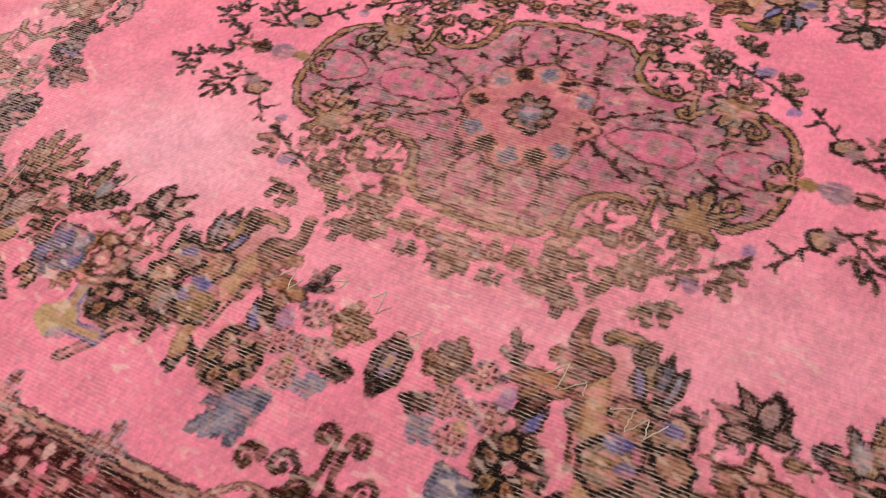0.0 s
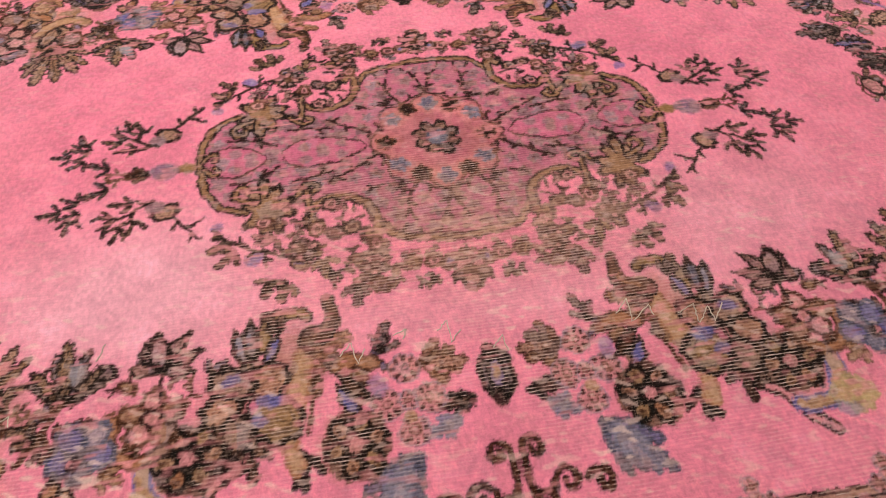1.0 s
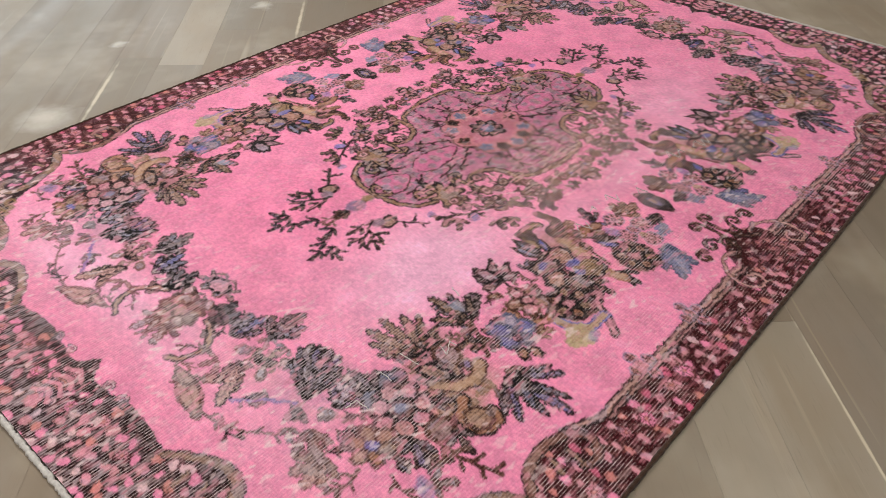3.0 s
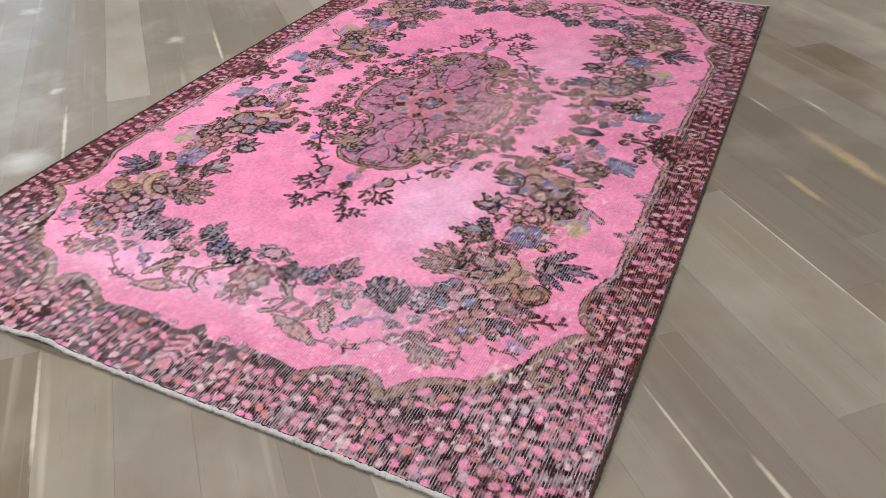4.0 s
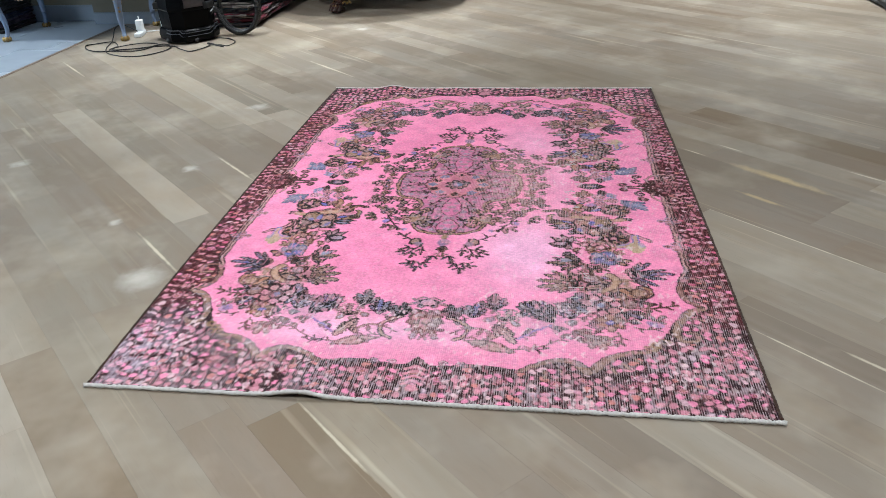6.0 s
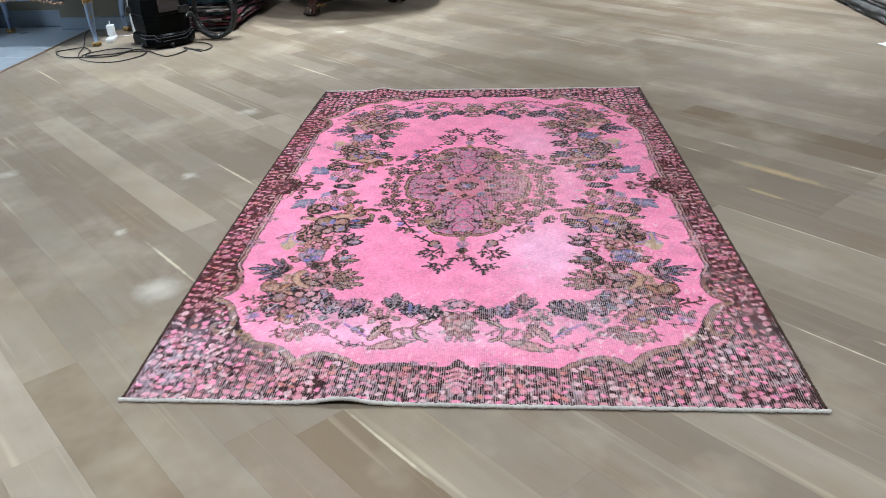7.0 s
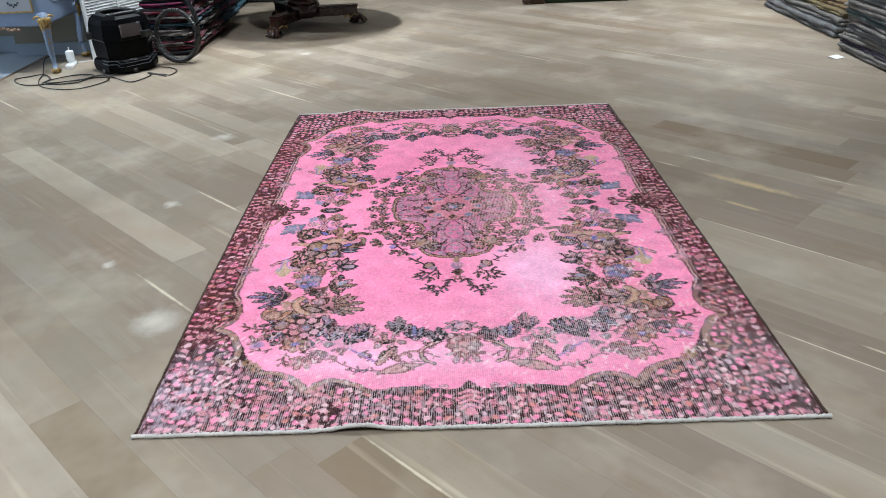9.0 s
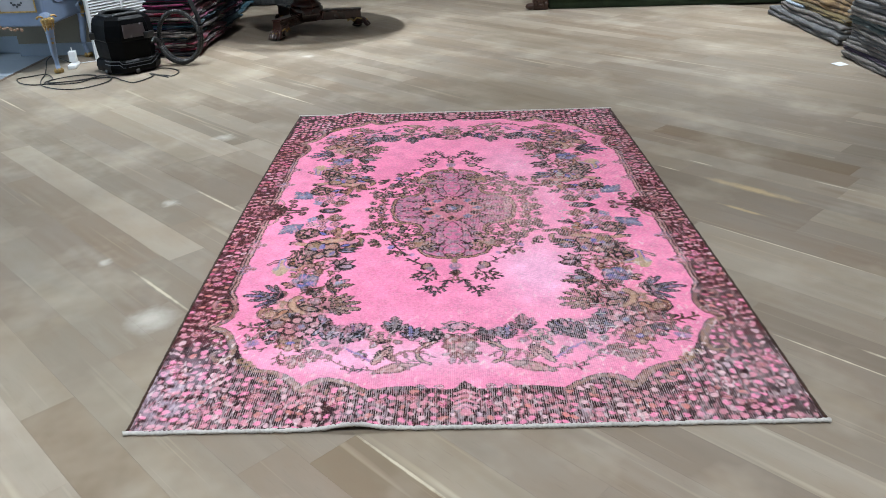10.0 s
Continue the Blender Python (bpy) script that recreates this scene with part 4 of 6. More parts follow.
# half-open flower and its sprig
for k in range(5):
    a = radians(72 * k - 90)
    petal(0.537 + 0.03 * math.cos(a), 0.528 + 0.026 * math.sin(a), 0.025, 0.019, 72 * k - 90, ROSE if k in (0, 2) else srgb(150, 108, 92), UMBER, 0.006)
petal(0.537, 0.528, 0.016, 0.013, 0, ROSE, WINE, 0.005)
twig([(0.528, 0.50), (0.527, 0.47), (0.53, 0.43)], 0.0075, INK, 0)
for tx, ty in ((0.482, 0.386), (0.458, 0.424), (0.473, 0.458), (0.558, 0.394), (0.578, 0.438)):
    bx, by = 0.527, 0.455
    blade([(bx, by), ((bx + tx) / 2 + 0.006, (by + ty) / 2 - 0.004), (tx, ty)], 0.027, srgb(178, 132, 146), INK, rib=True, line=0.006)
petal(0.535, 0.415, 0.018, 0.032, 10, GREY, INK, 0.006)
ribbon([(0.60, 0.52), (0.592, 0.57), (0.555, 0.592), (0.515, 0.578)], 0.016, BROWN, UMBER, 0.7)
# violet-blue flower
for k in range(5):
    a = radians(72 * k + 20)
    petal(0.638 + 0.029 * math.cos(a), 0.562 + 0.027 * math.sin(a), 0.025, 0.021, 72 * k + 20, BLUE if k % 2 == 0 else SLATE, TEAL, 0.005)
dab(0.65, 0.578, 0.014, 0.013, 0, INK, 0.85)
dab(0.655, 0.575, 0.006, 0.006, 0, ROSE, 0.9)
frill(0.61, 0.60, 150, 0.045, BEIGE, 3, 80, UMBER, None, 0.45, 0.0)
# grey fan
frill(0.675, 0.485, -92, 0.112, SLATE, 7, 120, INK, OLIVE, 0.26, 0.05)
dab(0.66, 0.43, 0.02, 0.014, 80, MIST, 0.6)
twig([(0.675, 0.48), (0.70, 0.52), (0.735, 0.565)], 0.0112, UMBER, 3, 0.025)
frill(0.71, 0.53, -30, 0.06, UMBER, 3, 70, INK, OLIVE, 0.36, 0.0)
# blue star leaf towards the border
frill(0.752, 0.625, 95, 0.15, SLATE, 7, 120, INK, BLUE, 0.2, 0.0)
frill(0.735, 0.64, 60, 0.09, TEAL, 3, 60, INK, SLATE, 0.32, 0.0)
# large olive fan, striped leaves and the tall flower
frill(0.83, 0.475, -102, 0.15, OLIVE, 7, 105, INK, TAN, 0.24, 0.0)
for cx, cy, turn in ((0.80, 0.50, 40), (0.815, 0.53, 75), (0.845, 0.52, 110)):
    petal(cx, cy, 0.04, 0.02, turn, TAN, INK, 0.006, 3)
petal(0.79, 0.505, 0.028, 0.03, 0, srgb(168, 138, 150), UMBER, 0.007, 3)
ribbon([(0.765, 0.57), (0.80, 0.585), (0.845, 0.57), (0.875, 0.535)], 0.026, BEIGE, UMBER, 0.7)
ribbon([(0.86, 0.60), (0.90, 0.63), (0.89, 0.675), (0.85, 0.68), (0.84, 0.655)], 0.020, BROWN, INK, 0.6)
petal(0.875, 0.65, 0.03, 0.028, 0, BEIGE, UMBER, 0.007, 3)
frill(0.90, 0.49, -70, 0.06, SLATE, 3, 70, INK, BLUE, 0.38, 0.0)
for k in range(7):
    a = radians(360 / 7 * k)
    petal(0.962 + 0.045 * math.cos(a), 0.53 + 0.042 * math.sin(a), 0.027, 0.022, 360 / 7 * k, srgb(206, 132, 138) if k % 2 else ROSE, WINE, 0.007)
petal(0.962, 0.53, 0.030, 0.028, 0, srgb(120, 60, 62), INK, 0.006, 4)
dab(0.962, 0.53, 0.014, 0.013, 0, SLATE, 0.95)
ribbon([(0.90, 0.47), (0.935, 0.455), (0.975, 0.458), (1.01, 0.48)], 0.020, TEAL, INK, 0.6)
frill(0.905, 0.57, 150, 0.045, INK, 3, 80, INK, TEAL, 0.4, 0.0)
frill(0.965, 0.46, -95, 0.07, UMBER, 3, 80, INK, SLATE, 0.34, 0.0)
for k in range(6):
    a = radians(60 * k)
    petal(1.065 + 0.03 * math.cos(a), 0.55 + 0.028 * math.sin(a), 0.021, 0.017, 60 * k, srgb(178, 122, 92) if k % 2 else OLIVE, UMBER, 0.005)
dab(1.065, 0.55, 0.013, 0.013, 0, BLUE, 0.9)
frill(1.0, 0.59, 60, 0.07, SLATE, 3, 90, INK, BLUE, 0.36, 0.0)
petal(0.945, 0.615, 0.034, 0.027, 20, srgb(150, 120, 124), UMBER, 0.007, 3)
frill(0.93, 0.635, 70, 0.06, TEAL, 3, 90, INK, UMBER, 0.36, 0.0)
twig([(0.975, 0.64), (0.965, 0.69), (0.945, 0.75)], 0.0088, UMBER, 6, 0.028)
dab(1.065, 0.675, 0.024, 0.018, 60, srgb(150, 140, 190), 0.75)
twig([(1.09, 0.62), (1.10, 0.655), (1.085, 0.69)], 0.0063, UMBER, 3, 0.02)
frill(1.145, 0.505, 15, 0.085, BEIGE, 5, 120, UMBER, srgb(196, 140, 120), 0.38, 0.0)
twig([(1.12, 0.57), (1.165, 0.575), (1.20, 0.56)], 0.0075, UMBER, 5, 0.022)

# garland: ends, paler and bluer, drawn thinly
for cx, cy, ru, rv, turn, col in ((1.07, 0.40, 0.06, 0.11, 0, MIST), (1.10, 0.24, 0.05, 0.09, 0, srgb(214, 196, 190)), (1.15, 0.05, 0.06, 0.10, 0, srgb(206, 176, 200)), (1.0, 0.36, 0.07, 0.07, 0, MIST)):
    dab(cx, cy, ru, rv, turn, col, 0.16, 0.9)
DUSK = srgb(58, 58, 70)
frill(1.017, 0.212, 182, 0.105, DUSK, 5, 75, INK, TEAL, 0.34, 0.0)
frill(1.072, 0.150, 181, 0.10, BLUE, 5, 70, INK, SLATE, 0.32, 0.0)
frill(1.08, 0.082, 183, 0.09, DUSK, 5, 80, INK, TEAL, 0.36, 0.0)
petal(0.987, 0.0, 0.024, 0.03, 0, ROSE, INK, 0.006, 3)
twig([(0.965, 0.0), (0.955, 0.015), (0.965, 0.035)], 0.0063, UMBER, 0)
for k in range(9):
    a = radians(40 * k)
    petal(1.098 + 0.036 * math.cos(a), 0.036 * math.sin(a), 0.023, 0.0145, 40 * k, OLIVE if k % 2 else MOSS, UMBER, 0.005)
petal(1.098, 0.0, 0.022, 0.022, 0, BROWN, UMBER, 0.005)
frill(1.14, 0.02, 20, 0.07, SLATE, 3, 90, UMBER, MIST, 0.4, 0.0)
ribbon([(1.207, 0.098), (1.187, 0.122), (1.139, 0.136), (1.10, 0.112), (1.078, 0.072)], 0.008, BEIGE, INK, 0.7)
blade([(1.208, 0.13), (1.228, 0.20), (1.26, 0.272)], 0.05, TAN, UMBER, rib=True, line=0.006)
stroke([(1.185, 0.279), (1.137, 0.326), (1.095, 0.378)], 0.008, srgb(146, 116, 186))
frill(1.02, 0.31, 175, 0.07, SLATE, 5, 110, INK, DUSK, 0.32, 0.0)
twig([(1.13, 0.15), (1.15, 0.11), (1.17, 0.085)], 0.0063, UMBER, 2, 0.016)
frill(1.10, 0.215, 25, 0.125, STRAW, 3, 40, INK, BEIGE, 0.32, 0.0)
frill(1.085, 0.245, 175, 0.07, OLIVE, 3, 90, INK, STRAW, 0.4, 0.0)
frill(1.075, 0.385, -145, 0.15, MIST, 7, 70, INK, SLATE, 0.2, 0.0)
frill(1.02, 0.345, -170, 0.085, SLATE, 5, 100, INK, BLUE, 0.34, 0.0)
frill(1.05, 0.44, -165, 0.09, BLUE, 3, 70, INK, MIST, 0.34, 0.0)
frill(1.12, 0.44, 60, 0.09, MIST, 3, 80, UMBER, ASH, 0.32, 0.0)
twig([(1.245, 0.25), (1.235, 0.30), (1.21, 0.36), (1.15, 0.43)], 0.0063, UMBER, 7, 0.02)
twig([(1.22, 0.30), (1.24, 0.33), (1.225, 0.37)], 0.0063, INK, 4, 0.018)
twig([(1.17, 0.20), (1.215, 0.19), (1.24, 0.16)], 0.0062, UMBER, 3, 0.016)


def lattice(x, y, size, seed):
    """Smooth value noise, 0..1."""
    grid = np.random.RandomState(seed).rand(64, 64)
    u, v = x / size + 20.3, y / size + 20.7
    i, j = np.floor(u).astype(int), np.floor(v).astype(int)
    fu, fv = u - i, v - j
    fu, fv = fu * fu * (3 - 2 * fu), fv * fv * (3 - 2 * fv)
    g = lambda a, b: grid[a % 64, b % 64]
    return (g(i, j) * (1 - fu) + g(i + 1, j) * fu) * (1 - fv) + (g(i, j + 1) * (1 - fu) + g(i + 1, j + 1) * fu) * fv


# fine line work inside the flowers and leaves
pinkish = np.clip((design[..., 0] - 2.3 * design[..., 1]) / 0.25, 0, 1)
veins = np.minimum(np.abs(lattice(GX, GY, 0.019, 41) - 0.5), np.abs(lattice(GX, GY, 0.012, 42) - 0.5))
thread = (np.clip(1.3 - veins / 0.035, 0, 1) * (1 - pinkish) * field * 0.14)[..., None]
design = design * (1 - thread) + np.array(INK) * thread


# the dyes have run a little into one another
bleed = design.copy()
for step in (1, 2):
    for axis in (0, 1):
        bleed = (np.roll(bleed, step, axis) + bleed + np.roll(bleed, -step, axis)) / 3
design = design * 0.85 + bleed * 0.15


def rug_place(X, Y):
    """From the design's X, Y to the floor: the woven piece is not quite square."""
    p = X / 1.495
    k = (p + 1) / 2
    left, right = 0.913 + 0.02 * k, -0.964 + 0.034 * k
    q = np.clip(1 - (Y / 0.93) ** 2, 0, 1)
    y = (left + right) / 2 + (left - right) / 2 * Y / 0.93 + 0.037 * q * q * (1 - 0.5 * p * p)
    y = y + np.where(Y > 0, 0.02, -0.006) * np.clip(1 - p * p, 0, 1) * (Y / 0.93) ** 2
    return np.where(X < 0, X + 0.058 * p ** 4, X * (1 - 0.028 * p)), y


def rug_height(x, y):
    """Low ripples; both ends lift a little where the cloth has a pucker."""
    z = 0.007 + 0.0035 * lattice(x, y, 0.33, 5) + 0.001 * lattice(x, y, 0.09, 6)
    z = z + 0.020 * np.exp(-((y - 0.30) / 0.075) ** 2) * np.exp(-((x + 1.54) / 0.13) ** 2)
    return z + 0.016 * np.exp(-((y - 0.585) / 0.07) ** 2) * np.exp(-((x - 1.48) / 0.12) ** 2)


NEAR, FAR, SIDE = -1.535, 1.50, 0.93
KNOT = 0.0024
nx, ny = int((FAR - NEAR) / KNOT), int(2 * SIDE / KNOT)
kx, ky = np.meshgrid(np.linspace(NEAR, FAR, nx), np.linspace(-SIDE, SIDE, ny), indexing="ij")
wx, wy = rug_place(kx, ky)
# hand weaving: the mirrored quarters do not quite match
sx = np.abs(kx + 0.008 * (lattice(kx, ky, 0.16, 11) - 0.5) + 0.005 * (lattice(kx, ky, 0.02, 12) - 0.5) + 0.004 * (lattice(kx, ky, 0.007, 15) - 0.5) + 0.0035 * (lattice(kx, ky, 0.011, 17) - 0.5))
sy = np.abs(ky + 0.008 * (lattice(kx, ky, 0.16, 13) - 0.5) + 0.005 * (lattice(kx, ky, 0.02, 14) - 0.5) + 0.004 * (lattice(kx, ky, 0.007, 16) - 0.5) + 0.0035 * (lattice(kx, ky, 0.011, 18) - 0.5))
GRAIN = 0.0030            # one knot; the drawing goes in steps of it
sx, sy = (np.floor(sx / GRAIN) + 0.5) * GRAIN, (np.floor(sy / GRAIN) + 0.5) * GRAIN
fi, fj = np.clip(sx / STEP, 0, GX.shape[0] - 2.001), np.clip(sy / STEP, 0, GX.shape[1] - 2.001)
i0, j0 = fi.astype(int), fj.astype(int)
a, b = (fi - i0)[..., None], (fj - j0)[..., None]
knots = (design[i0, j0] * (1 - a) + design[i0 + 1, j0] * a) * (1 - b) + (design[i0, j0 + 1] * (1 - a) + design[i0 + 1, j0 + 1] * a) * b


def spot(cx, cy, rx, ry):
    return np.exp(-((kx - cx) / rx) ** 2 - ((ky - cy) / ry) ** 2)


# faded, blotchy wool in the flowers: neighbouring colours run together, single knots stand out pale or dark
pinkness = np.clip((knots[..., 0] - 2.2 * knots[..., 1]) / 0.4, 0, 1)
bloom = 1 - pinkness
wash = lattice(kx, ky, 0.035, 51)[..., None]
tint = np.where(wash < 0.35, np.array(MIST), np.where(wash < 0.6, np.array(BEIGE), np.array(srgb(196, 168, 160))))
lit = np.clip(knots.mean(-1) / 0.12, 0, 1)
knots = knots + (tint - knots) * (bloom * lit * np.clip(1.6 * lattice(kx, ky, 0.019, 52) - 0.7, 0, 0.22))[..., None]
salt = lattice(kx, ky, 0.0045, 53)
knots = knots + (np.array(srgb(216, 196, 190)) - knots) * (bloom * np.clip((salt - 0.72) * 2, 0, 0.1))[..., None]
knots = knots + (np.array(INK) - knots) * (bloom * np.clip((0.30 - salt) * 2, 0, 0.15))[..., None]
# rows where the pile of the figures is worn through, and rows where it stands up dark
gone = np.clip((lattice(kx * 0.32, ky, 0.0062, 71) - 0.62) * 5, 0, 1) * np.clip(lattice(kx, ky, 0.06, 72) * 1.8 - 0.35, 0, 1) * bloom
knots = knots + (np.array(srgb(226, 150, 166)) - knots) * (0.72 * gone)[..., None]
thick = np.clip((lattice(kx * 0.32, ky, 0.0062, 73) - 0.62) * 5, 0, 1) * bloom
knots = knots * (1 - 0.2 * thick)[..., None]
# uneven dye: deeper towards the middle, pale lavender for thin pile and painted sheen
cloudy = lattice(kx, ky, 0.22, 21) * 0.6 + lattice(kx, ky, 0.07, 22) * 0.4
light = np.clip(0.85 * spot(-0.58, -0.27, 0.26, 0.15) + 0.45 * spot(0.56, -0.30, 0.25, 0.16) + 0.35 * spot(-0.05, -0.42, 0.5, 0.06) + 0.3 * spot(-1.15, 0.35, 0.12, 0.3) + 0.5 * spot(-1.16, 0.1, 0.08, 0.5), 0, 0.85) * (0.55 + 0.8 * cloudy)
knots = knots + (np.array(srgb(246, 196, 226)) - knots) * (np.clip(light, 0, 0.8) * pinkness)[..., None]
deeper = np.clip(spot(-0.55, 0.25, 0.35, 0.3) + spot(0.5, 0.3, 0.4, 0.25), 0, 1) * 0.5 * pinkness * cloudy
knots = knots * (1 - deeper[..., None] * (1 - np.array((0.98, 0.62, 0.78))))
knots = knots * (0.88 + 0.24 * lattice(kx, ky, 0.05, 23))[..., None] * (0.9 + 0.2 * lattice(kx, ky, 0.006, 24))[..., None]
# rubbed stretches: one flank of the medallion, the near end and corners, the near garland
wear = 0.38 * spot(0.03, -0.27, 0.38, 0.15) + 0.3 * spot(0.1, -0.12, 0.25, 0.08) + 0.36 * np.exp(-((kx + 1.38) / 0.22) ** 2) + 0.34 * spot(-1.38, 0.84, 0.25, 0.13) + 0.1 * spot(-1.32, -0.68, 0.22, 0.22)
wear = wear + 0.26 * np.exp(-((ky + 0.56) / 0.2) ** 2) * np.exp(-((kx + 0.1) / 1.1) ** 4) + 0.12 * spot(-1.05, -0.45, 0.25, 0.3) + 0.15 * np.clip((0.1 - ky) / 0.3, 0, 1) + 0.12 * np.exp(-((ky + 0.86) / 0.1) ** 2)
wear = np.clip(wear * (0.35 + 1.1 * lattice(kx, ky, 0.13, 31)) + 0.22 * lattice(kx, ky, 0.07, 32), 0, 0.5)
threadbare = np.clip((-kx - 0.80 - 0.1 * np.sign(ky)) / 0.45, 0, 1) + 0.55 * spot(-1.36, 0.84, 0.24, 0.12) + 0.7 * spot(-1.25, -0.72, 0.2, 0.16) + 0.5 * spot(0.05, -0.30, 0.33, 0.10) + 0.35 * spot(-0.75, -0.30, 0.3, 0.14)
bald = np.clip(threadbare * (0.22 + 0.75 * lattice(kx, ky, 0.09, 33)), 0, 0.9)
wear = np.maximum(wear, np.minimum(bald, 0.5))
# single rows of bare warp, in dashes of uneven length
rows = np.clip((lattice(kx * 0.3, ky, 0.0052, 75) - 0.5) * 4, 0, 1) * np.clip(bald * 1.6 - 0.35, 0, 1) * np.clip((-kx - 1.05) / 0.2, 0.3, 1) * np.clip(0.4 - knots.mean(-1) * 1.0, 0.05, 0.32)
knots = knots + (np.array(srgb(240, 220, 230)) - knots) * rows[..., None]
# one corner is scuffed to its pale wool
scuffed = 0.5 * spot(-1.33, 0.86, 0.2, 0.09) * np.clip(lattice(kx, ky, 0.022, 76) * 1.8 - 0.4, 0, 1)
wear = wear * (1 - 0.6 * spot(-1.33, 0.86, 0.25, 0.14))
knots = knots + (np.array(srgb(224, 206, 226)) - knots) * scuffed[..., None]
fade = (0.05 * np.clip(wear - 0.25, 0, 1))[..., None]
knots = knots + (np.array(srgb(214, 176, 178)) - knots) * fade
# the near end has faded most: its flowers are pale drawings in thin dark line
tired = np.clip((-kx - 0.78) / 0.2, 0, 1) * np.clip((0.6 - np.abs(ky)) / 0.1, 0, 1) * np.clip((1.33 + kx) / 0.06, 0, 1) * np.clip(0.25 + 1.0 * lattice(kx, ky, 0.06, 63), 0, 1)
level = knots.mean(-1)
mid_tone = np.clip((level - 0.03) / 0.06, 0, 1) * (1 - pinkness)
pale = np.where(lattice(kx, ky, 0.05, 64)[..., None] < 0.5, np.array(srgb(204, 200, 216)), np.array(srgb(236, 166, 186)))
knots = knots + (pale - knots) * (tired * mid_tone * 0.2)[..., None]
# one flank of the medallion has lost most of its dye
bleached = 0.42 * spot(0.05, -0.27, 0.34, 0.13) * bloom * (0.4 + 0.8 * lattice(kx, ky, 0.03, 65))
knots = knots + (np.array(srgb(214, 176, 172)) - knots) * bleached[..., None]
comb = spot(0.0, -0.26, 0.38, 0.12) * (0.3 + 0.7 * bloom)
knots = knots + (np.array(srgb(96, 58, 48)) - knots) * (0.5 * comb * np.clip((lattice(kx * 0.3, ky, 0.0052, 77) - 0.5) * 5, 0, 1))[..., None]
knots = knots + (np.array(srgb(226, 190, 180)) - knots) * (0.42 * comb * np.clip((lattice(kx * 0.3, ky, 0.0052, 78) - 0.55) * 5, 0, 1))[..., None]
# fluff and thin spots: pale flecks over the trodden side
fluff = np.clip((lattice(kx * 0.6 + ky, ky - kx * 0.3, 0.011, 61) - 0.74) * 5, 0, 0.55) * np.clip(0.25 + 0.9 * np.exp(-((ky + 0.6) / 0.4) ** 2) + 1.2 * np.clip((-kx - 0.85) / 0.2, 0, 1), 0, 1.5) * lattice(kx, ky, 0.09, 62)
knots = knots + (np.array(srgb(238, 214, 216)) - knots) * fluff[..., None]
knots = np.clip(knots * (0.5 + 0.5 * np.clip((knots.mean(-1, keepdims=True) - 0.04) / 0.06, 0, 1)), 0.006, 0.95)

rug = thing("rug", pose(0, 0, 0), "vintage overdyed pink wool rug with worn floral medallion and maroon border", "rug")
verts = np.stack([wx, wy, rug_height(wx, wy)], -1).reshape(-1, 3)
idx = np.arange(nx * ny).reshape(nx, ny)
faces = np.stack([idx[:-1, :-1], idx[1:, :-1], idx[1:, 1:], idx[:-1, 1:]], -1).reshape(-1, 4)
me = bpy.data.meshes.new("woven_field")
me.vertices.add(len(verts))
me.vertices.foreach_set("co", verts.astype(np.float32).ravel())
me.loops.add(faces.size)
me.loops.foreach_set("vertex_index", faces.astype(np.int32).ravel())
me.polygons.add(len(faces))
me.polygons.foreach_set("loop_start", np.arange(0, faces.size, 4, dtype=np.int32))
me.update(calc_edges=True)
layer = me.attributes.new("knots", "FLOAT_COLOR", "POINT")
layer.data.foreach_set("color", np.concatenate([knots.reshape(-1, 3), np.ones((nx * ny, 1))], 1).astype(np.float32).ravel())
layer = me.attributes.new("wear", "FLOAT", "POINT")
layer.data.foreach_set("value", wear.astype(np.float32).ravel())
link("woven_field", me, PILE, rug, "pink pile with maroon border and worn floral pattern", True)


def rug_edge(along, fixed, side):
    """Points of the rug's outline: side True runs the long way."""
    out = []
    for t in along:
        x, y = rug_place(np.array(t if side else fixed), np.array(fixed if side else t))
        out.append((float(x), float(y), float(rug_height(x, y))))
    return out


cord = random.Random(3)


def cord_radius(size):
    return lambda k: size * (1 + 0.16 * math.sin(k * 900) + 0.12 * math.sin(k * 233 + 1))


for fixed, grow in ((NEAR - 0.004, -0.004), (FAR + 0.004, 0.004)):
    pts = [(x + grow + cord.uniform(-0.0018, 0.0018), y, max(0.0055, z - 0.002)) for x, y, z in rug_edge(np.linspace(-SIDE - 0.012, SIDE + 0.012, 320), fixed, False)]
    part("end_cord", tube(pts, cord_radius(0.0060), 8), COTTON, rug, "thick off-white cotton end cord", True)
for fixed in (-SIDE - 0.003, SIDE + 0.003):
    pts = [(x, y, max(0.0055, z - 0.002)) for x, y, z in rug_edge(np.linspace(NEAR, FAR, 400), fixed, True)]
    part("side_binding", tube(pts, cord_radius(0.0050), 7), BINDING, rug, "dark brown overcast side edge", True)
# skirt under the lifted ends; its dark brown stands in for the shadow line
for x_edge in (NEAR, FAR):
    bm = bmesh.new()
    prev = None
    for x, y, z in rug_edge(np.linspace(-SIDE, SIDE, 160), x_edge, False):
        pair = (bm.verts.new((x, y, z)), bm.verts.new((x, y, max(0.0015, z - 0.008))))
        if prev:
            bm.faces.new((prev[0], pair[0], pair[1], prev[1]))
        prev = pair
    part("foundation_edge", bm, BINDING, rug)

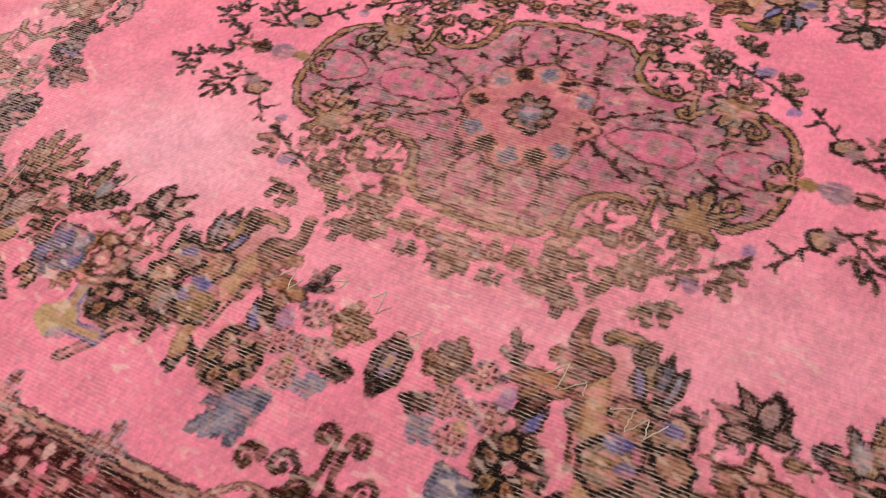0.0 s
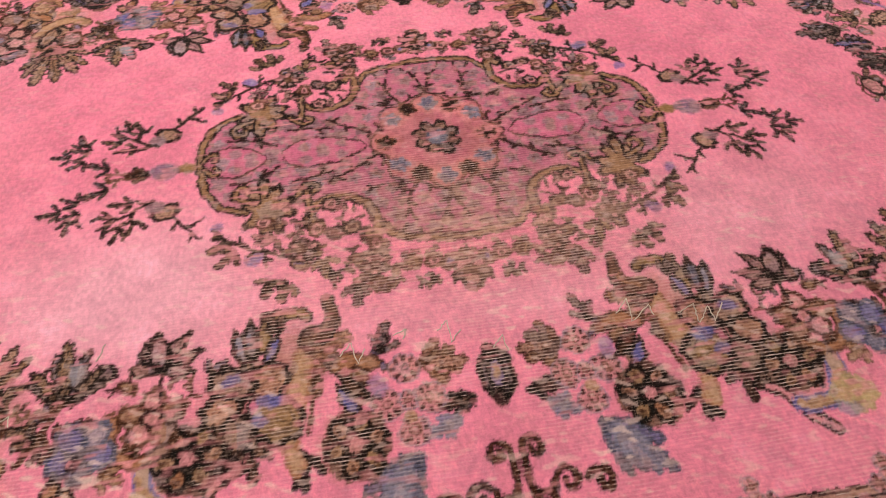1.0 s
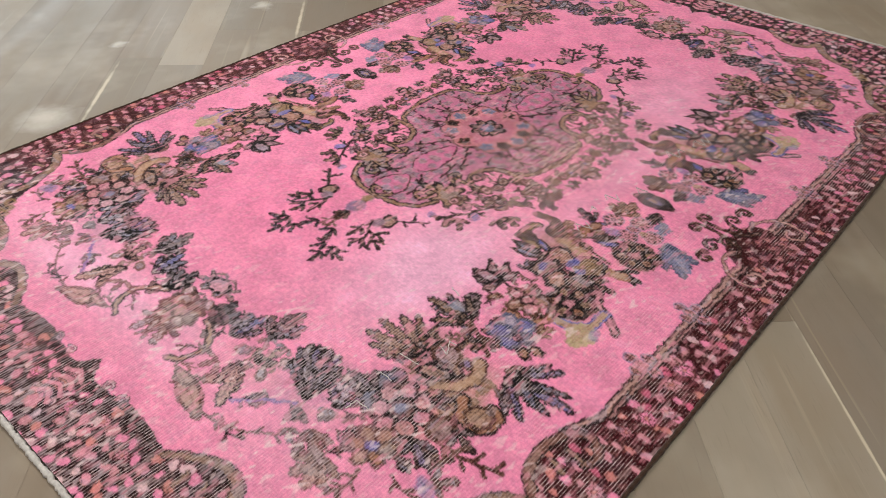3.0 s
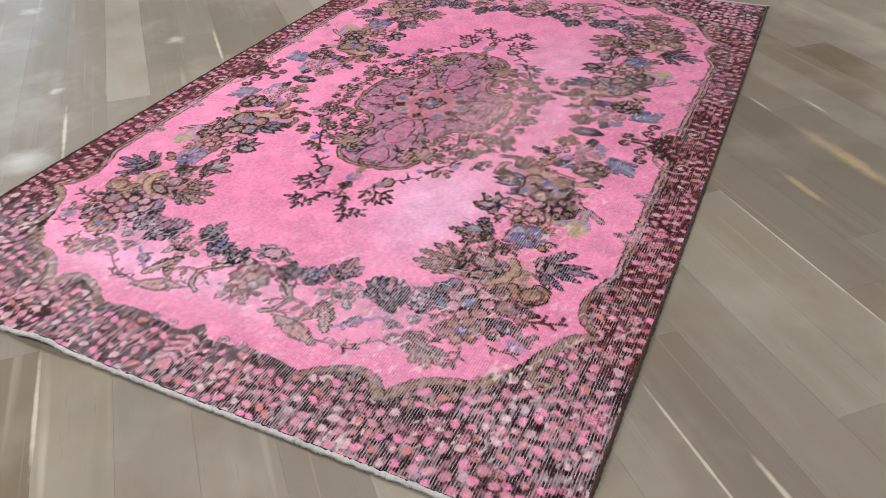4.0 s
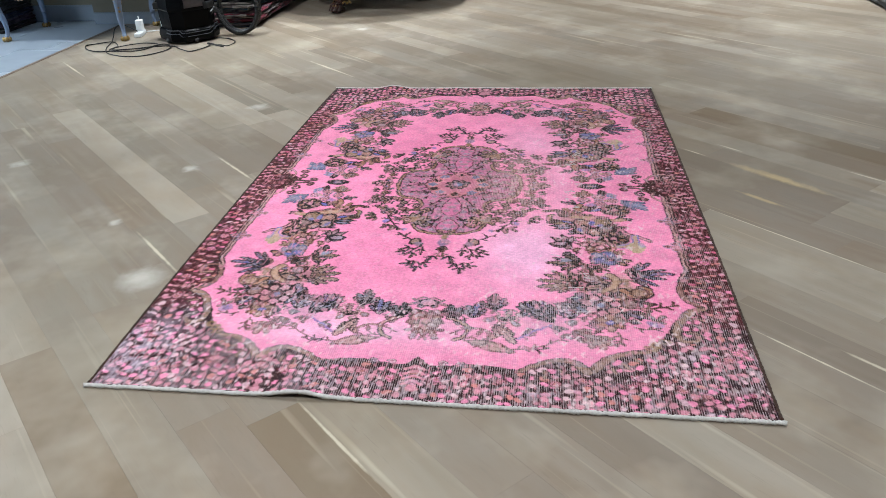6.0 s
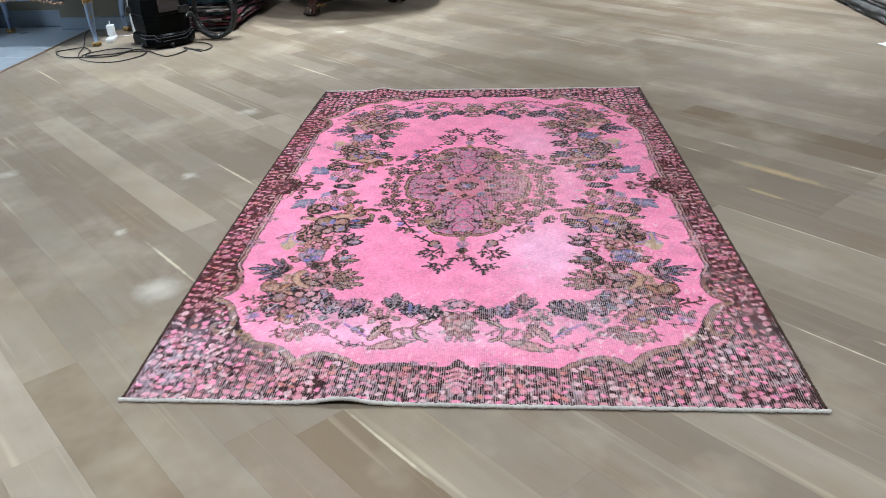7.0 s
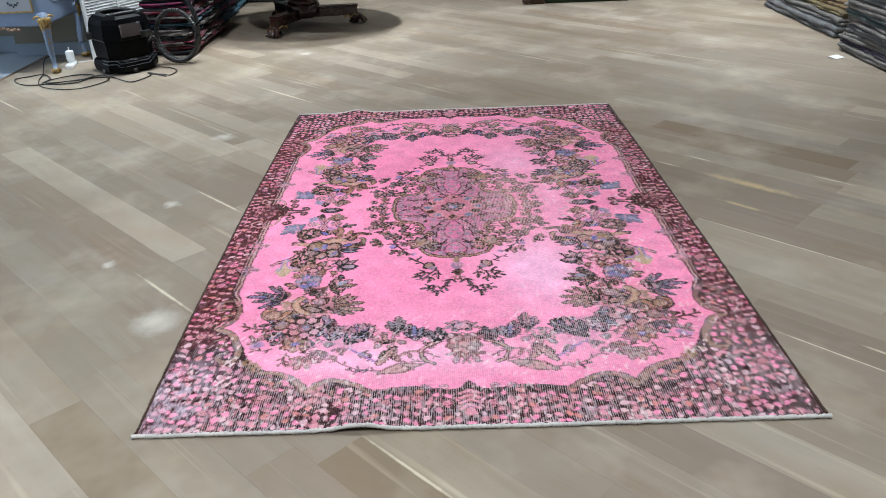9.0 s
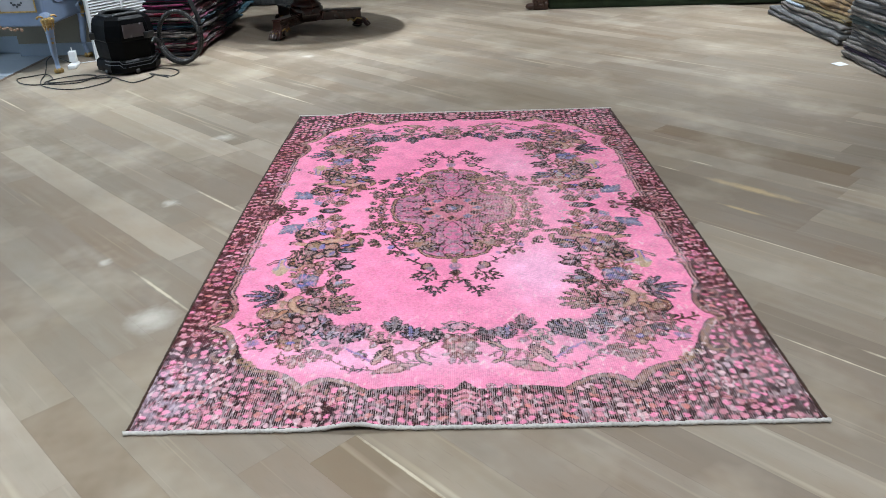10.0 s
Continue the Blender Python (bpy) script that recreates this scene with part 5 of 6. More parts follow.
# loose pale threads pulled out of the pile
for way in (((-0.242, -0.470), (-0.224, -0.447), (-0.216, -0.488), (-0.200, -0.458)),
            ((-0.152, -0.444), (-0.130, -0.435), (-0.139, -0.458)),
            ((-0.078, -0.447), (-0.060, -0.429), (-0.059, -0.473), (-0.036, -0.449)),
            ((0.005, -0.497), (0.025, -0.473), (0.029, -0.513)),
            ((0.225, -0.464), (0.251, -0.438), (0.246, -0.486), (0.285, -0.457), (0.286, -0.484)),
            ((0.326, -0.483), (0.360, -0.469), (0.356, -0.507), (0.384, -0.476), (0.384, -0.507), (0.414, -0.470)),
            ((-0.850, -0.439), (-0.844, -0.502)),
            ((-0.912, -0.446), (-0.914, -0.488)),
            ((-0.778, -0.489), (-0.785, -0.513), (-0.754, -0.492), (-0.750, -0.512)),
            ((-1.023, -0.465), (-0.995, -0.465), (-0.994, -0.504)),
            ((-0.621, -0.380), (-0.634, -0.421))):
    pts = []
    for (ax, ay), (bx, by) in zip(way, way[1:]):
        for k in range(6):
            x, y = ax + (bx - ax) * k / 6 + cord.uniform(-0.0015, 0.0015), ay + (by - ay) * k / 6 + cord.uniform(-0.0015, 0.0015)
            pts.append((x, y, float(rug_height(np.array(x), np.array(y))) + 0.0012))
    part("loose_thread", tube(pts, 0.0011, 5), COTTON, rug, "loose off-white thread")

# ---- things round the room ----
BLACK = plain("black_plastic", srgb(8, 9, 11), 0.38, vary=0.2, scale=80, bump=0.05)
BLACK.node_tree.nodes["Principled BSDF"].inputs["Specular IOR Level"].default_value = 0.06
BLACKMATT = plain("black_rubber", srgb(24, 25, 27), 0.42, vary=0.2, scale=60)
STEELGREY = plain("grey_trim", srgb(66, 68, 74), 0.4, 0.3)
SMOKE = plain("silver_label", srgb(112, 106, 112), 0.3, 0.4, vary=0.3, scale=6, bump=0.0)
CHROME = plain("chrome", srgb(200, 202, 206), 0.15, 1.0, vary=0.05, bump=0.0)
IVORY = plain("white_plastic", srgb(226, 228, 230), 0.4, vary=0.04)
PAINTBLUE = plain("pale_blue_paint", srgb(114, 130, 156), 0.45, vary=0.1, scale=14)
CREAM = plain("cream_paint", srgb(142, 144, 152), 0.45, vary=0.06, scale=20)
GILT = plain("gilt", srgb(164, 136, 86), 0.42, 0.6, vary=0.65, scale=40, bump=0.4)
MAHOGANY = plain("dark_mahogany", srgb(48, 20, 14), 0.28, vary=0.3, scale=25, coat=0.4)
GREENFELT = cloth("dark_green_cloth", srgb(44, 56, 36))
DARKWOOD = plain("dark_carved_wood", srgb(58, 36, 26), 0.4, vary=0.3, scale=30)
PAPER = plain("white_paper", srgb(228, 232, 236), 0.7, vary=0.03)


def slab(bm, x0, x1, y0, y1, z0, z1, seed, slip=0.02, nx=20, ny=12, sag=0.006):
    """A soft layer with rounded, wandering edges."""
    rnd = random.Random(seed)
    off = [rnd.uniform(0, 50) for _ in range(4)]
    mid, half = (z0 + z1) / 2, (z1 - z0) / 2
    ease = lambda k: 0.5 - 0.5 * math.cos(math.pi * k)
    us = [0, 0.004, 0.012] + [0.03 + 0.94 * i / (nx - 1) for i in range(nx)] + [0.988, 0.996, 1]
    vs = [0, 0.008, 0.022] + [0.05 + 0.9 * i / (ny - 1) for i in range(ny)] + [0.978, 0.992, 1]
    sheets = []
    for sign in (1, -1):
        rows = []
        for u in us:
            row = []
            for v in vs:
                x, y = x0 + u * (x1 - x0), y0 + v * (y1 - y0)
                d = min(u * (x1 - x0), (1 - u) * (x1 - x0), v * (y1 - y0), (1 - v) * (y1 - y0))
                f = math.sqrt(max(0.0, 1 - (1 - min(d / half, 1)) ** 2))
                wx = slip * (noise.noise((y * 4 + off[0], off[1], 0)) + 0.5 * noise.noise((y * 11 + off[1], 3, off[0])))
                wy = slip * (noise.noise((x * 3 + off[2], off[3], 0)) + 0.5 * noise.noise((x * 9 + off[3], 7, off[2])))
                wz = sag * noise.noise((x * 3.5 + off[0], y * 3.5 + off[2], 1))
                row.append(bm.verts.new((x + wx, y + wy, mid + sign * half * f + wz)))
            rows.append(row)
        sheets.append(rows)
        for a, b in zip(rows, rows[1:]):
            for k in range(len(vs) - 1):
                quad = (a[k], b[k], b[k + 1], a[k + 1])
                bm.faces.new(quad if sign > 0 else quad[::-1])
    bmesh.ops.remove_doubles(bm, verts=[v for rows in sheets for row in rows for v in row], dist=0.0004)
    return bm


def folded_rug(x0, x1, y0, y1, z, thick, material, label, seed, slip=0.02, group="", folds=2, sag=0.006):
    bm = bmesh.new()
    each = thick / folds
    for k in range(folds):
        slab(bm, x0, x1, y0, y1, z + k * each, z + (k + 1) * each - 0.001, seed * 10 + k, slip, sag=sag)
    return tagged(part("folded_rug", bm, material, None, label, True), label, "rug", group)


# --- the long pile of bright rugs behind the vacuum cleaner
TONES = {
    "maroon": cloth("rug_maroon", srgb(110, 30, 48), srgb(96, 66, 76)), "navy": cloth("rug_navy", srgb(36, 46, 78), srgb(80, 88, 110)),
    "black": cloth("rug_black", srgb(30, 28, 32), srgb(58, 52, 56)), "pink": cloth("rug_pink", srgb(134, 46, 88), srgb(110, 70, 92)),
    "teal": cloth("rug_teal", srgb(50, 96, 116), srgb(84, 108, 122)), "cream": cloth("rug_cream", srgb(136, 128, 124), srgb(84, 72, 78)),
    "grey": cloth("rug_grey", srgb(124, 118, 114), srgb(140, 136, 132)), "teal_grey": cloth("rug_teal_grey", srgb(96, 110, 112), srgb(112, 122, 124)), "olive": cloth("rug_olive", srgb(126, 110, 72), srgb(92, 80, 56)),
    "slate": cloth("rug_slate", srgb(112, 112, 114), srgb(128, 128, 128)), "brown": cloth("rug_brown", srgb(152, 124, 86), srgb(116, 92, 66)),
    "plum": cloth("rug_plum", srgb(62, 48, 70), srgb(84, 74, 88)), "mist": cloth("rug_mist", srgb(176, 190, 204), srgb(150, 164, 180)),
}
order = ("black", "maroon", "black", "navy", "cream", "teal", "cream", "maroon", "plum", "black", "pink", "navy", "cream", "black", "maroon", "teal", "black", "pink")
heap = random.Random(5)
for pile_no, (x0, x1, y0) in enumerate(((3.26, 4.22, 2.11), (4.27, 5.2, 2.17), (5.24, 6.17, 2.24))):
    z, k = 0.001, 0
    while z < 0.56:
        thick = heap.uniform(0.013, 0.021)
        tone = heap.choice(order)
        lean, push = heap.uniform(-0.03, 0.03), heap.uniform(-0.045, 0.03)
        folded_rug(x0 + lean, x1 + lean, y0 + push, 2.46 if pile_no == 0 else 2.86, z, thick, TONES[tone], tone + " patterned wool rug lying in a tall pile", 40 + k + 60 * pile_no, 0.05, "long pile of rugs", 1, 0.012)
        z, k = z + thick * 0.98, k + 1
# white louvred panel standing behind the vacuum cleaner
louvre = thing("louvre_panel", look((3.18, 2.885, 0), (3.18, 2.885, -1)), "white slatted louvre panel standing behind the rug pile", "louvre panel")
louvre.matrix_world = pose(3.19, 2.885, 0, 0, 0, math.degrees(math.atan2(-0.34, 0.62)))
LOUVRE = plain("white_louvre_paint", srgb(214, 216, 218), 0.5, vary=0.05)
for x0, x1 in ((0.0, 0.025), (0.33, 0.35), (0.66, 0.685)):
    part("stile", box(x0, x1, -0.012, 0.012, 0.0, 1.15, 0.002), LOUVRE, louvre)
part("top_rail", box(0.0, 0.685, -0.0119, 0.0119, 1.151, 1.18, 0.002), LOUVRE, louvre)
slat_bm = box(0.026, 0.329, -0.011, 0.011, -0.0035, 0.0035, 0.001, 1)
slat_bm.transform(pose(0, 0, 0, 32, 0, 0))
first_slat = part("slat", slat_bm, LOUVRE, louvre)
first_slat.matrix_local = pose(0, 0, 0.03)
for k in range(1, 51):
    for dx in (0.0, 0.325):
        slat = new("slat", first_slat.data)
        slat.parent = louvre
        slat.matrix_local = pose(dx, 0, 0.03 + 0.022 * k)

# --- vacuum cleaner
vac = thing("vacuum_cleaner", pose(2.87, 2.494, 0, 0, 0, 182) @ Matrix.Diagonal((1.06, 1.06, 0.97, 1)), "black drum vacuum cleaner with ribbed hose and silver label", "vacuum cleaner")
oval = lambda a: min(1.0 / max(abs(math.cos(a)), abs(math.sin(a)), 1e-6), 1.27 / (abs(math.cos(a)) + abs(math.sin(a))))   # a square drum with cut corners
part("base", lathe([(0.182, 0.012), (0.205, 0.02), (0.212, 0.06), (0.204, 0.10), (0.19, 0.112)], 48, None, None, oval), BLACK, vac)
part("tank", lathe([(0.182, 0.105), (0.188, 0.14), (0.194, 0.24), (0.192, 0.252)], 48, None, None, oval), BLACK, vac)
head = part("head", lathe([(0.196, 0.25), (0.203, 0.262), (0.203, 0.29), (0.192, 0.37), (0.178, 0.41), (0.155, 0.43), (0.125, 0.434), (0.11, 0.40), (0.02, 0.395)], 48, None, None, oval), BLACK, vac)
rim_pts = [(0.125 * oval(t) * math.cos(t), 0.125 * oval(t) * math.sin(t), 0.436 + 0.006 * math.sin(2 * t)) for t in (2 * math.pi * i / 40 for i in range(41))]
part("carry_handle", tube(rim_pts, 0.016, 8), BLACKMATT, head, "", True)
bm = bmesh.new()
label_ring = []
for i in range(13):
    a = radians(20 + i * 4.0)
    k = oval(a)
    label_ring.append([bm.verts.new((r * k * math.cos(a), r * k * math.sin(a), zz)) for r, zz in ((0.2055, 0.277), (0.2015, 0.315), (0.1935, 0.375))])
for a, b in zip(label_ring, label_ring[1:]):
    for k in range(2):
        bm.faces.new((a[k], b[k], b[k + 1], a[k + 1]))
bmesh.ops.solidify(bm, geom=bm.faces[:], thickness=-0.003)
part("label_plate", bm, SMOKE, head, "silver reflective label plate", True)
for side in (75, 285):
    m = pose(0.195 * math.cos(radians(side)), 0.195 * math.sin(radians(side)), 0.285, 0, 0, side)
    bm = box(-0.02, 0.03, -0.04, 0.04, -0.03, 0.02, 0.01)
    bm.transform(m)
    part("latch", bm, BLACKMATT, vac)
for z0 in (0.062, 0.088):
    pts = [((0.209 if z0 < 0.07 else 0.206) * oval(a) * math.cos(a), (0.209 if z0 < 0.07 else 0.206) * oval(a) * math.sin(a), z0 + 0.022 * min(1, max(0, abs(i - 15.5) - 3.5) / 1.5) * (i > 15 or i < 8) + 0.012 * (i > 22)) for i, a in ((i, radians(-35 + i * 5.4)) for i in range(29))]
    part("trim_line", tube(pts, 0.0035, 6), STEELGREY, vac)
for a in (35, 145, 215, 325):
    wheel_bm = bmesh.new()
    m = pose(0.175 * math.cos(radians(a)), 0.175 * math.sin(radians(a)), 0.024, 90, 0, a)
    lathe([(0.022, -0.014), (0.024, -0.01), (0.024, 0.01), (0.022, 0.014)], 16, wheel_bm, m)
    part("castor", wheel_bm, BLACKMATT, vac)
# the hose stands in a loop beside the drum
ring = []
for i in range(48):
    a = radians(185 + i * 11.38)
    ring.append((2.94 + 0.0016 * i, 2.108 - 0.158 * math.cos(a), 0.215 + 0.19 * math.sin(a)))
path = spline([(2.86, 2.30, 0.20), (2.92, 2.29, 0.215)], 8) + spline(ring + [(3.02, 1.955, 0.34), (3.035, 1.995, 0.46), (3.05, 2.03, 0.57)], 7)
total = len(path)
bpy.context.view_layer.update()
upright = vac.matrix_world.inverted()
bm = tube(path, lambda k: 0.0185 if int(k * total + 0.5) % 3 else 0.0155, 10)
bm.transform(upright)
part("hose", bm, BLACKMATT, vac, "black ribbed hose coiled upright")
bm = tube([(3.045, 2.015, 0.53), (3.07, 2.07, 0.66), (3.10, 2.13, 0.85)], 0.017, 12)
bm.transform(upright)
part("wand", bm, CHROME, vac, "chrome wand end", True)

# --- flex on the floor, socket strip and charger
CABLE = plain("black_flex", srgb(9, 9, 11), 0.45, vary=0.1, bump=0.0)
coil = [(2.97, 2.99), (3.0, 3.13), (2.9, 3.14), (2.8, 3.11), (2.7, 3.08), (2.55, 3.04), (2.39, 2.95), (2.26, 2.76), (2.3, 2.62), (2.45, 2.52), (2.56, 2.52), (2.66, 2.64), (2.47, 2.72), (2.41, 2.84), (2.46, 2.97), (2.56, 2.97), (2.64, 2.86), (2.7, 2.78), (2.66, 2.67), (2.52, 2.71), (2.49, 2.86), (2.43, 3.02), (2.46, 3.14), (2.62, 3.25), (2.69, 3.19), (2.72, 3.08), (2.61, 2.98), (2.49, 2.96), (2.48, 2.81), (2.57, 2.7), (2.6, 2.53), (2.47, 2.4), (2.43, 2.3), (2.6, 2.23), (2.66, 2.27), (2.65, 2.21), (2.56, 2.1), (2.61, 2.2), (2.65, 2.24), (2.62, 2.14), (2.57, 2.07), (2.72, 2.07), (2.83, 2.16), (2.84, 2.27)]
pts = []
for k, (x, y) in enumerate(coil):
    pts.append((x, y, 0.006 + 0.006 * (k % 3 == 1) + (0.035, 0.075, 0.07, 0.03)[k] if k < 4 else 0.006 + 0.006 * (k % 3 == 1)))
tagged(part("power_flex", tube(spline(pts, 6), 0.0042, 6), CABLE, None, "", True), "black mains flex lying in loose loops on oak", "cable")
strip = thing("socket_strip", pose(3.001, 2.987, 0, 0, 0, 12), "white socket strip on the floor by a table leg", "power strip")
part("body", box(-0.085, 0.085, -0.028, 0.028, 0.0, 0.03, 0.006), IVORY, strip, "", True)
part("switch", box(0.05, 0.07, -0.012, 0.012, 0.03, 0.034, 0.002), plain("blue_switch", srgb(60, 84, 130), 0.4), strip)
charger = thing("charger", pose(3.041, 2.999, 0.031, 0, 0, 12), "white plug-in charger standing in the socket strip", "charger")
part("body", box(-0.032, 0.032, -0.026, 0.026, 0.0, 0.085, 0.007), IVORY, charger, "", True)
part("pin", tube([(0.0, 0.0, 0.08), (0.0, 0.0, 0.115)], 0.004, 8), IVORY, charger)
tagged(part("white_flex", tube(spline([(3.091, 2.987, 0.012), (3.14, 2.94, 0.006), (3.22, 2.80, 0.006), (3.24, 2.66, 0.006)], 8), 0.0042, 6), IVORY, None, "", True), "white mains flex running behind the vacuum cleaner", "cable")

# --- painted console with cabriole legs
console = thing("console_table", pose(2.805, 3.0, 0), "pale blue painted console with gilt ornament and cabriole legs", "console table")
carcass = part("carcass", box(0.0, 0.59, 0.02, 1.05, 0.35, 0.80, 0.02, 3), PAINTBLUE, console, "", True)
part("tabletop", box(-0.03, 0.62, -0.02, 1.09, 0.80, 0.835, 0.012, 3), CREAM, console, "", True)
for y0, y1 in ((0.07, 0.34), (0.40, 0.69), (0.74, 1.0)):
    drawer = part("drawer_front", box(-0.012, 0.0, y0, y1, 0.46, 0.76, 0.004), CREAM, console, "cream drawer front with gilt edge")
    for a0, a1, b0, b1 in ((y0, y1, 0.455, 0.467), (y0, y1, 0.753, 0.765), (y0 - 0.006, y0 + 0.006, 0.455, 0.765), (y1 - 0.006, y1 + 0.006, 0.455, 0.765)):
        part("moulding", box(-0.019, -0.0121, a0, a1, b0, b1, 0.002), GILT, drawer)
    mid = (y0 + y1) / 2
    spray = bmesh.new()
    for t in range(-3, 4):
        ball((-0.0135, mid + t * 0.012, 0.50 + 0.006 * abs(t) + 0.008 * (t % 2)), (0.0015, 0.008, 0.009), spray, 8)
    part("painted_motif", spray, plain("motif_ink", srgb(40, 42, 50), 0.6), drawer, "dark painted flower spray")
    part("knob", ball((-0.028, mid, 0.62), (0.014, 0.014, 0.014)), GILT, drawer, "", True)
rail = bmesh.new()
for i in range(26):
    ball((-0.004, 0.22 + i * 0.026, 0.352 + 0.022 * math.cos((i - 12.5) * 0.24) + 0.006 * math.sin(i * 2.1)), (0.008, 0.014, 0.010 + 0.004 * (i % 3 == 0)), rail, 8)
part("carved_swag", rail, plain("painted_roses", srgb(150, 118, 96), 0.6, vary=0.4, scale=60), console, "painted rose swag under the drawers", True)
line = [(0.12, 0.0165, 0.56), (0.2, 0.0165, 0.50), (0.3, 0.0165, 0.485), (0.4, 0.0165, 0.50), (0.46, 0.0165, 0.56)]
part("painted_scroll", tube(spline(line, 6), 0.003, 6), plain("scroll_ink", srgb(86, 90, 112), 0.6), console)
for lx, ly, ox, oy in ((0.02, 0.03, -1, -1), (0.56, 0.03, 0.5, -1), (0.02, 1.04, -1, 1), (0.56, 1.04, 0.5, 1)):
    pts = [(lx, ly, 0.43), (lx + 0.03 * ox, ly + 0.02 * oy, 0.37), (lx + 0.025 * ox, ly + 0.015 * oy, 0.28), (lx - 0.002 * ox, ly - 0.003 * oy, 0.15), (lx - 0.005 * ox, ly, 0.07), (lx + 0.012 * ox, ly + 0.008 * oy, 0.02)]
    leg = part("leg", tube(spline(pts, 6), lambda k: 0.042 - 0.026 * min(1, k * 1.3) + 0.004 * (k > 0.9), 10), PAINTBLUE, console, "", True)
    knee = bmesh.new()
    for row, (high, wide) in enumerate(((0.40, 0.046), (0.375, 0.040), (0.345, 0.033), (0.31, 0.025), (0.275, 0.017), (0.245, 0.009))):
        out = 0.062 - 0.0055 * row
        for t in (-1.0, -0.35, 0.35, 1.0):
            px, py = lx + out * ox * (1 - 0.35 * abs(t)) - wide * 0.5 * t * oy, ly + out * oy * 0.7 * (1 - 0.35 * abs(t)) + wide * 0.5 * t * ox
            ball((px, py, high - 0.006 * abs(t)), (0.008 + wide * 0.24, 0.008 + wide * 0.24, 0.024), knee, 8)
    for t in (-1, 1):
        scroll = [(lx + 0.03 * ox - (0.034 + 0.016 * math.cos(a)) * t * oy, ly + 0.02 * oy + (0.034 + 0.016 * math.cos(a)) * t * ox, 0.412 + 0.016 * math.sin(a)) for a in (0.6 * i for i in range(9))]
        tube(scroll, lambda k: 0.0085 - 0.004 * k, 6, knee)
    part("gilt_knee", knee, GILT, leg, "gilt carved knee", True)
    foot = bmesh.new()
    for i in range(5):
        ball((lx + 0.012 * ox + 0.022 * math.cos(i * 1.257), ly + 0.008 * oy + 0.022 * math.sin(i * 1.257), 0.020), (0.016, 0.016, 0.020), foot, 8)
    part("gilt_foot", foot, GILT, leg, "gilt toe cap", True)

# --- dark rugs stacked past the console
z = 0.001
for k in range(8):
    thick = heap.uniform(0.045, 0.06)
    folded_rug(3.08 + heap.uniform(-0.02, 0.02), 3.56, 4.26, 5.0, z, thick, TONES[("black", "plum", "navy", "black")[k % 4]], "dark folded wool rug in a stack on tiles", 140 + k, 0.02, "dark rug stack", 2)
    z += thick

# --- round pedestal table on claw feet
CX, CY = 4.316, 1.349
table = thing("round_table", pose(CX, CY, 0), "dark mahogany round pedestal table with gilt claw feet", "table")
part("tabletop", lathe([(0.70, 0.735), (0.735, 0.742), (0.745, 0.757), (0.735, 0.772), (0.2, 0.775)], 64), MAHOGANY, table, "", True)
part("column", lathe([(0.14, 0.212), (0.145, 0.225), (0.115, 0.25), (0.09, 0.30), (0.075, 0.42), (0.10, 0.56), (0.085, 0.64), (0.16, 0.735)], 32), MAHOGANY, table, "", True)
part("plinth", lathe([(0.14, 0.09), (0.155, 0.10), (0.155, 0.205), (0.13, 0.215)], 36), MAHOGANY, table, "", True)
for a in (158, 278, 38):
    ca, sa = math.cos(radians(a)), math.sin(radians(a))
    turn = pose(0, 0, 0, 0, 0, a)
    beam = box(0.05, 0.50, -0.042, 0.042, 0.082, 0.158, 0.007, 2)
    box(0.05, 0.505, -0.047, 0.047, 0.158, 0.172, 0.005, 2, beam)
    beam.transform(turn)
    arm = part("leg", beam, MAHOGANY, table, "straight mahogany beam")
    claw = bmesh.new()
    ball((0.475, 0, 0.062), (0.062, 0.05, 0.04), claw, 12)
    for t in (-1.5, -0.5, 0.5, 1.5):
        reach = 0.56 - 0.016 * abs(t)
        tube(spline([(0.49, 0.020 * t, 0.066), (0.525, 0.026 * t, 0.064), (reach, 0.030 * t, 0.042), (reach + 0.022, 0.031 * t, 0.016)], 4), lambda k: 0.020 - 0.004 * k, 8, claw)
    ball((0.46, 0, 0.022), (0.05, 0.045, 0.020), claw, 10)
    claw.transform(turn)
    part("claw_foot", claw, MAHOGANY, arm, "carved claw foot", True)
    gilt = bmesh.new()
    for t in (-1.5, -0.5, 0.5, 1.5):
        ball((0.552 - 0.014 * abs(t), 0.029 * t, 0.062), (0.017, 0.009, 0.009), gilt, 8)
    gilt.transform(turn)
    part("gilding", gilt, GILT, arm, "worn gilding on the toes", True)
    for side in (-1, 1):
        wave = tube(spline([(0.37, 0.047 * side, 0.062), (0.40, 0.050 * side, 0.084), (0.43, 0.053 * side, 0.066), (0.46, 0.054 * side, 0.090), (0.50, 0.050 * side, 0.078)], 5), 0.007, 6)
        wave.transform(turn)
        part("gilding_scroll", wave, GILT, arm, "worn gilt scroll on the ankle", True)

# --- drum-shaped pouf beyond the table
MOTTLE = cloth("mottled_grey_cloth", srgb(128, 136, 146), srgb(96, 102, 112), 60.0)
pouf = thing("pouf", pose(6.38, 2.02, 0), "large round pouf covered in mottled grey-blue cloth", "pouf")
part("cover", lathe([(0.60, 0.002), (0.635, 0.02), (0.65, 0.12), (0.65, 0.34), (0.625, 0.40), (0.55, 0.425)], 56), MOTTLE, pouf, "", True)
part("piping", tube([(0.652 * math.cos(t), 0.652 * math.sin(t), 0.385) for t in (2 * math.pi * i / 56 for i in range(57))], 0.009, 6), MOTTLE, pouf, "", True)

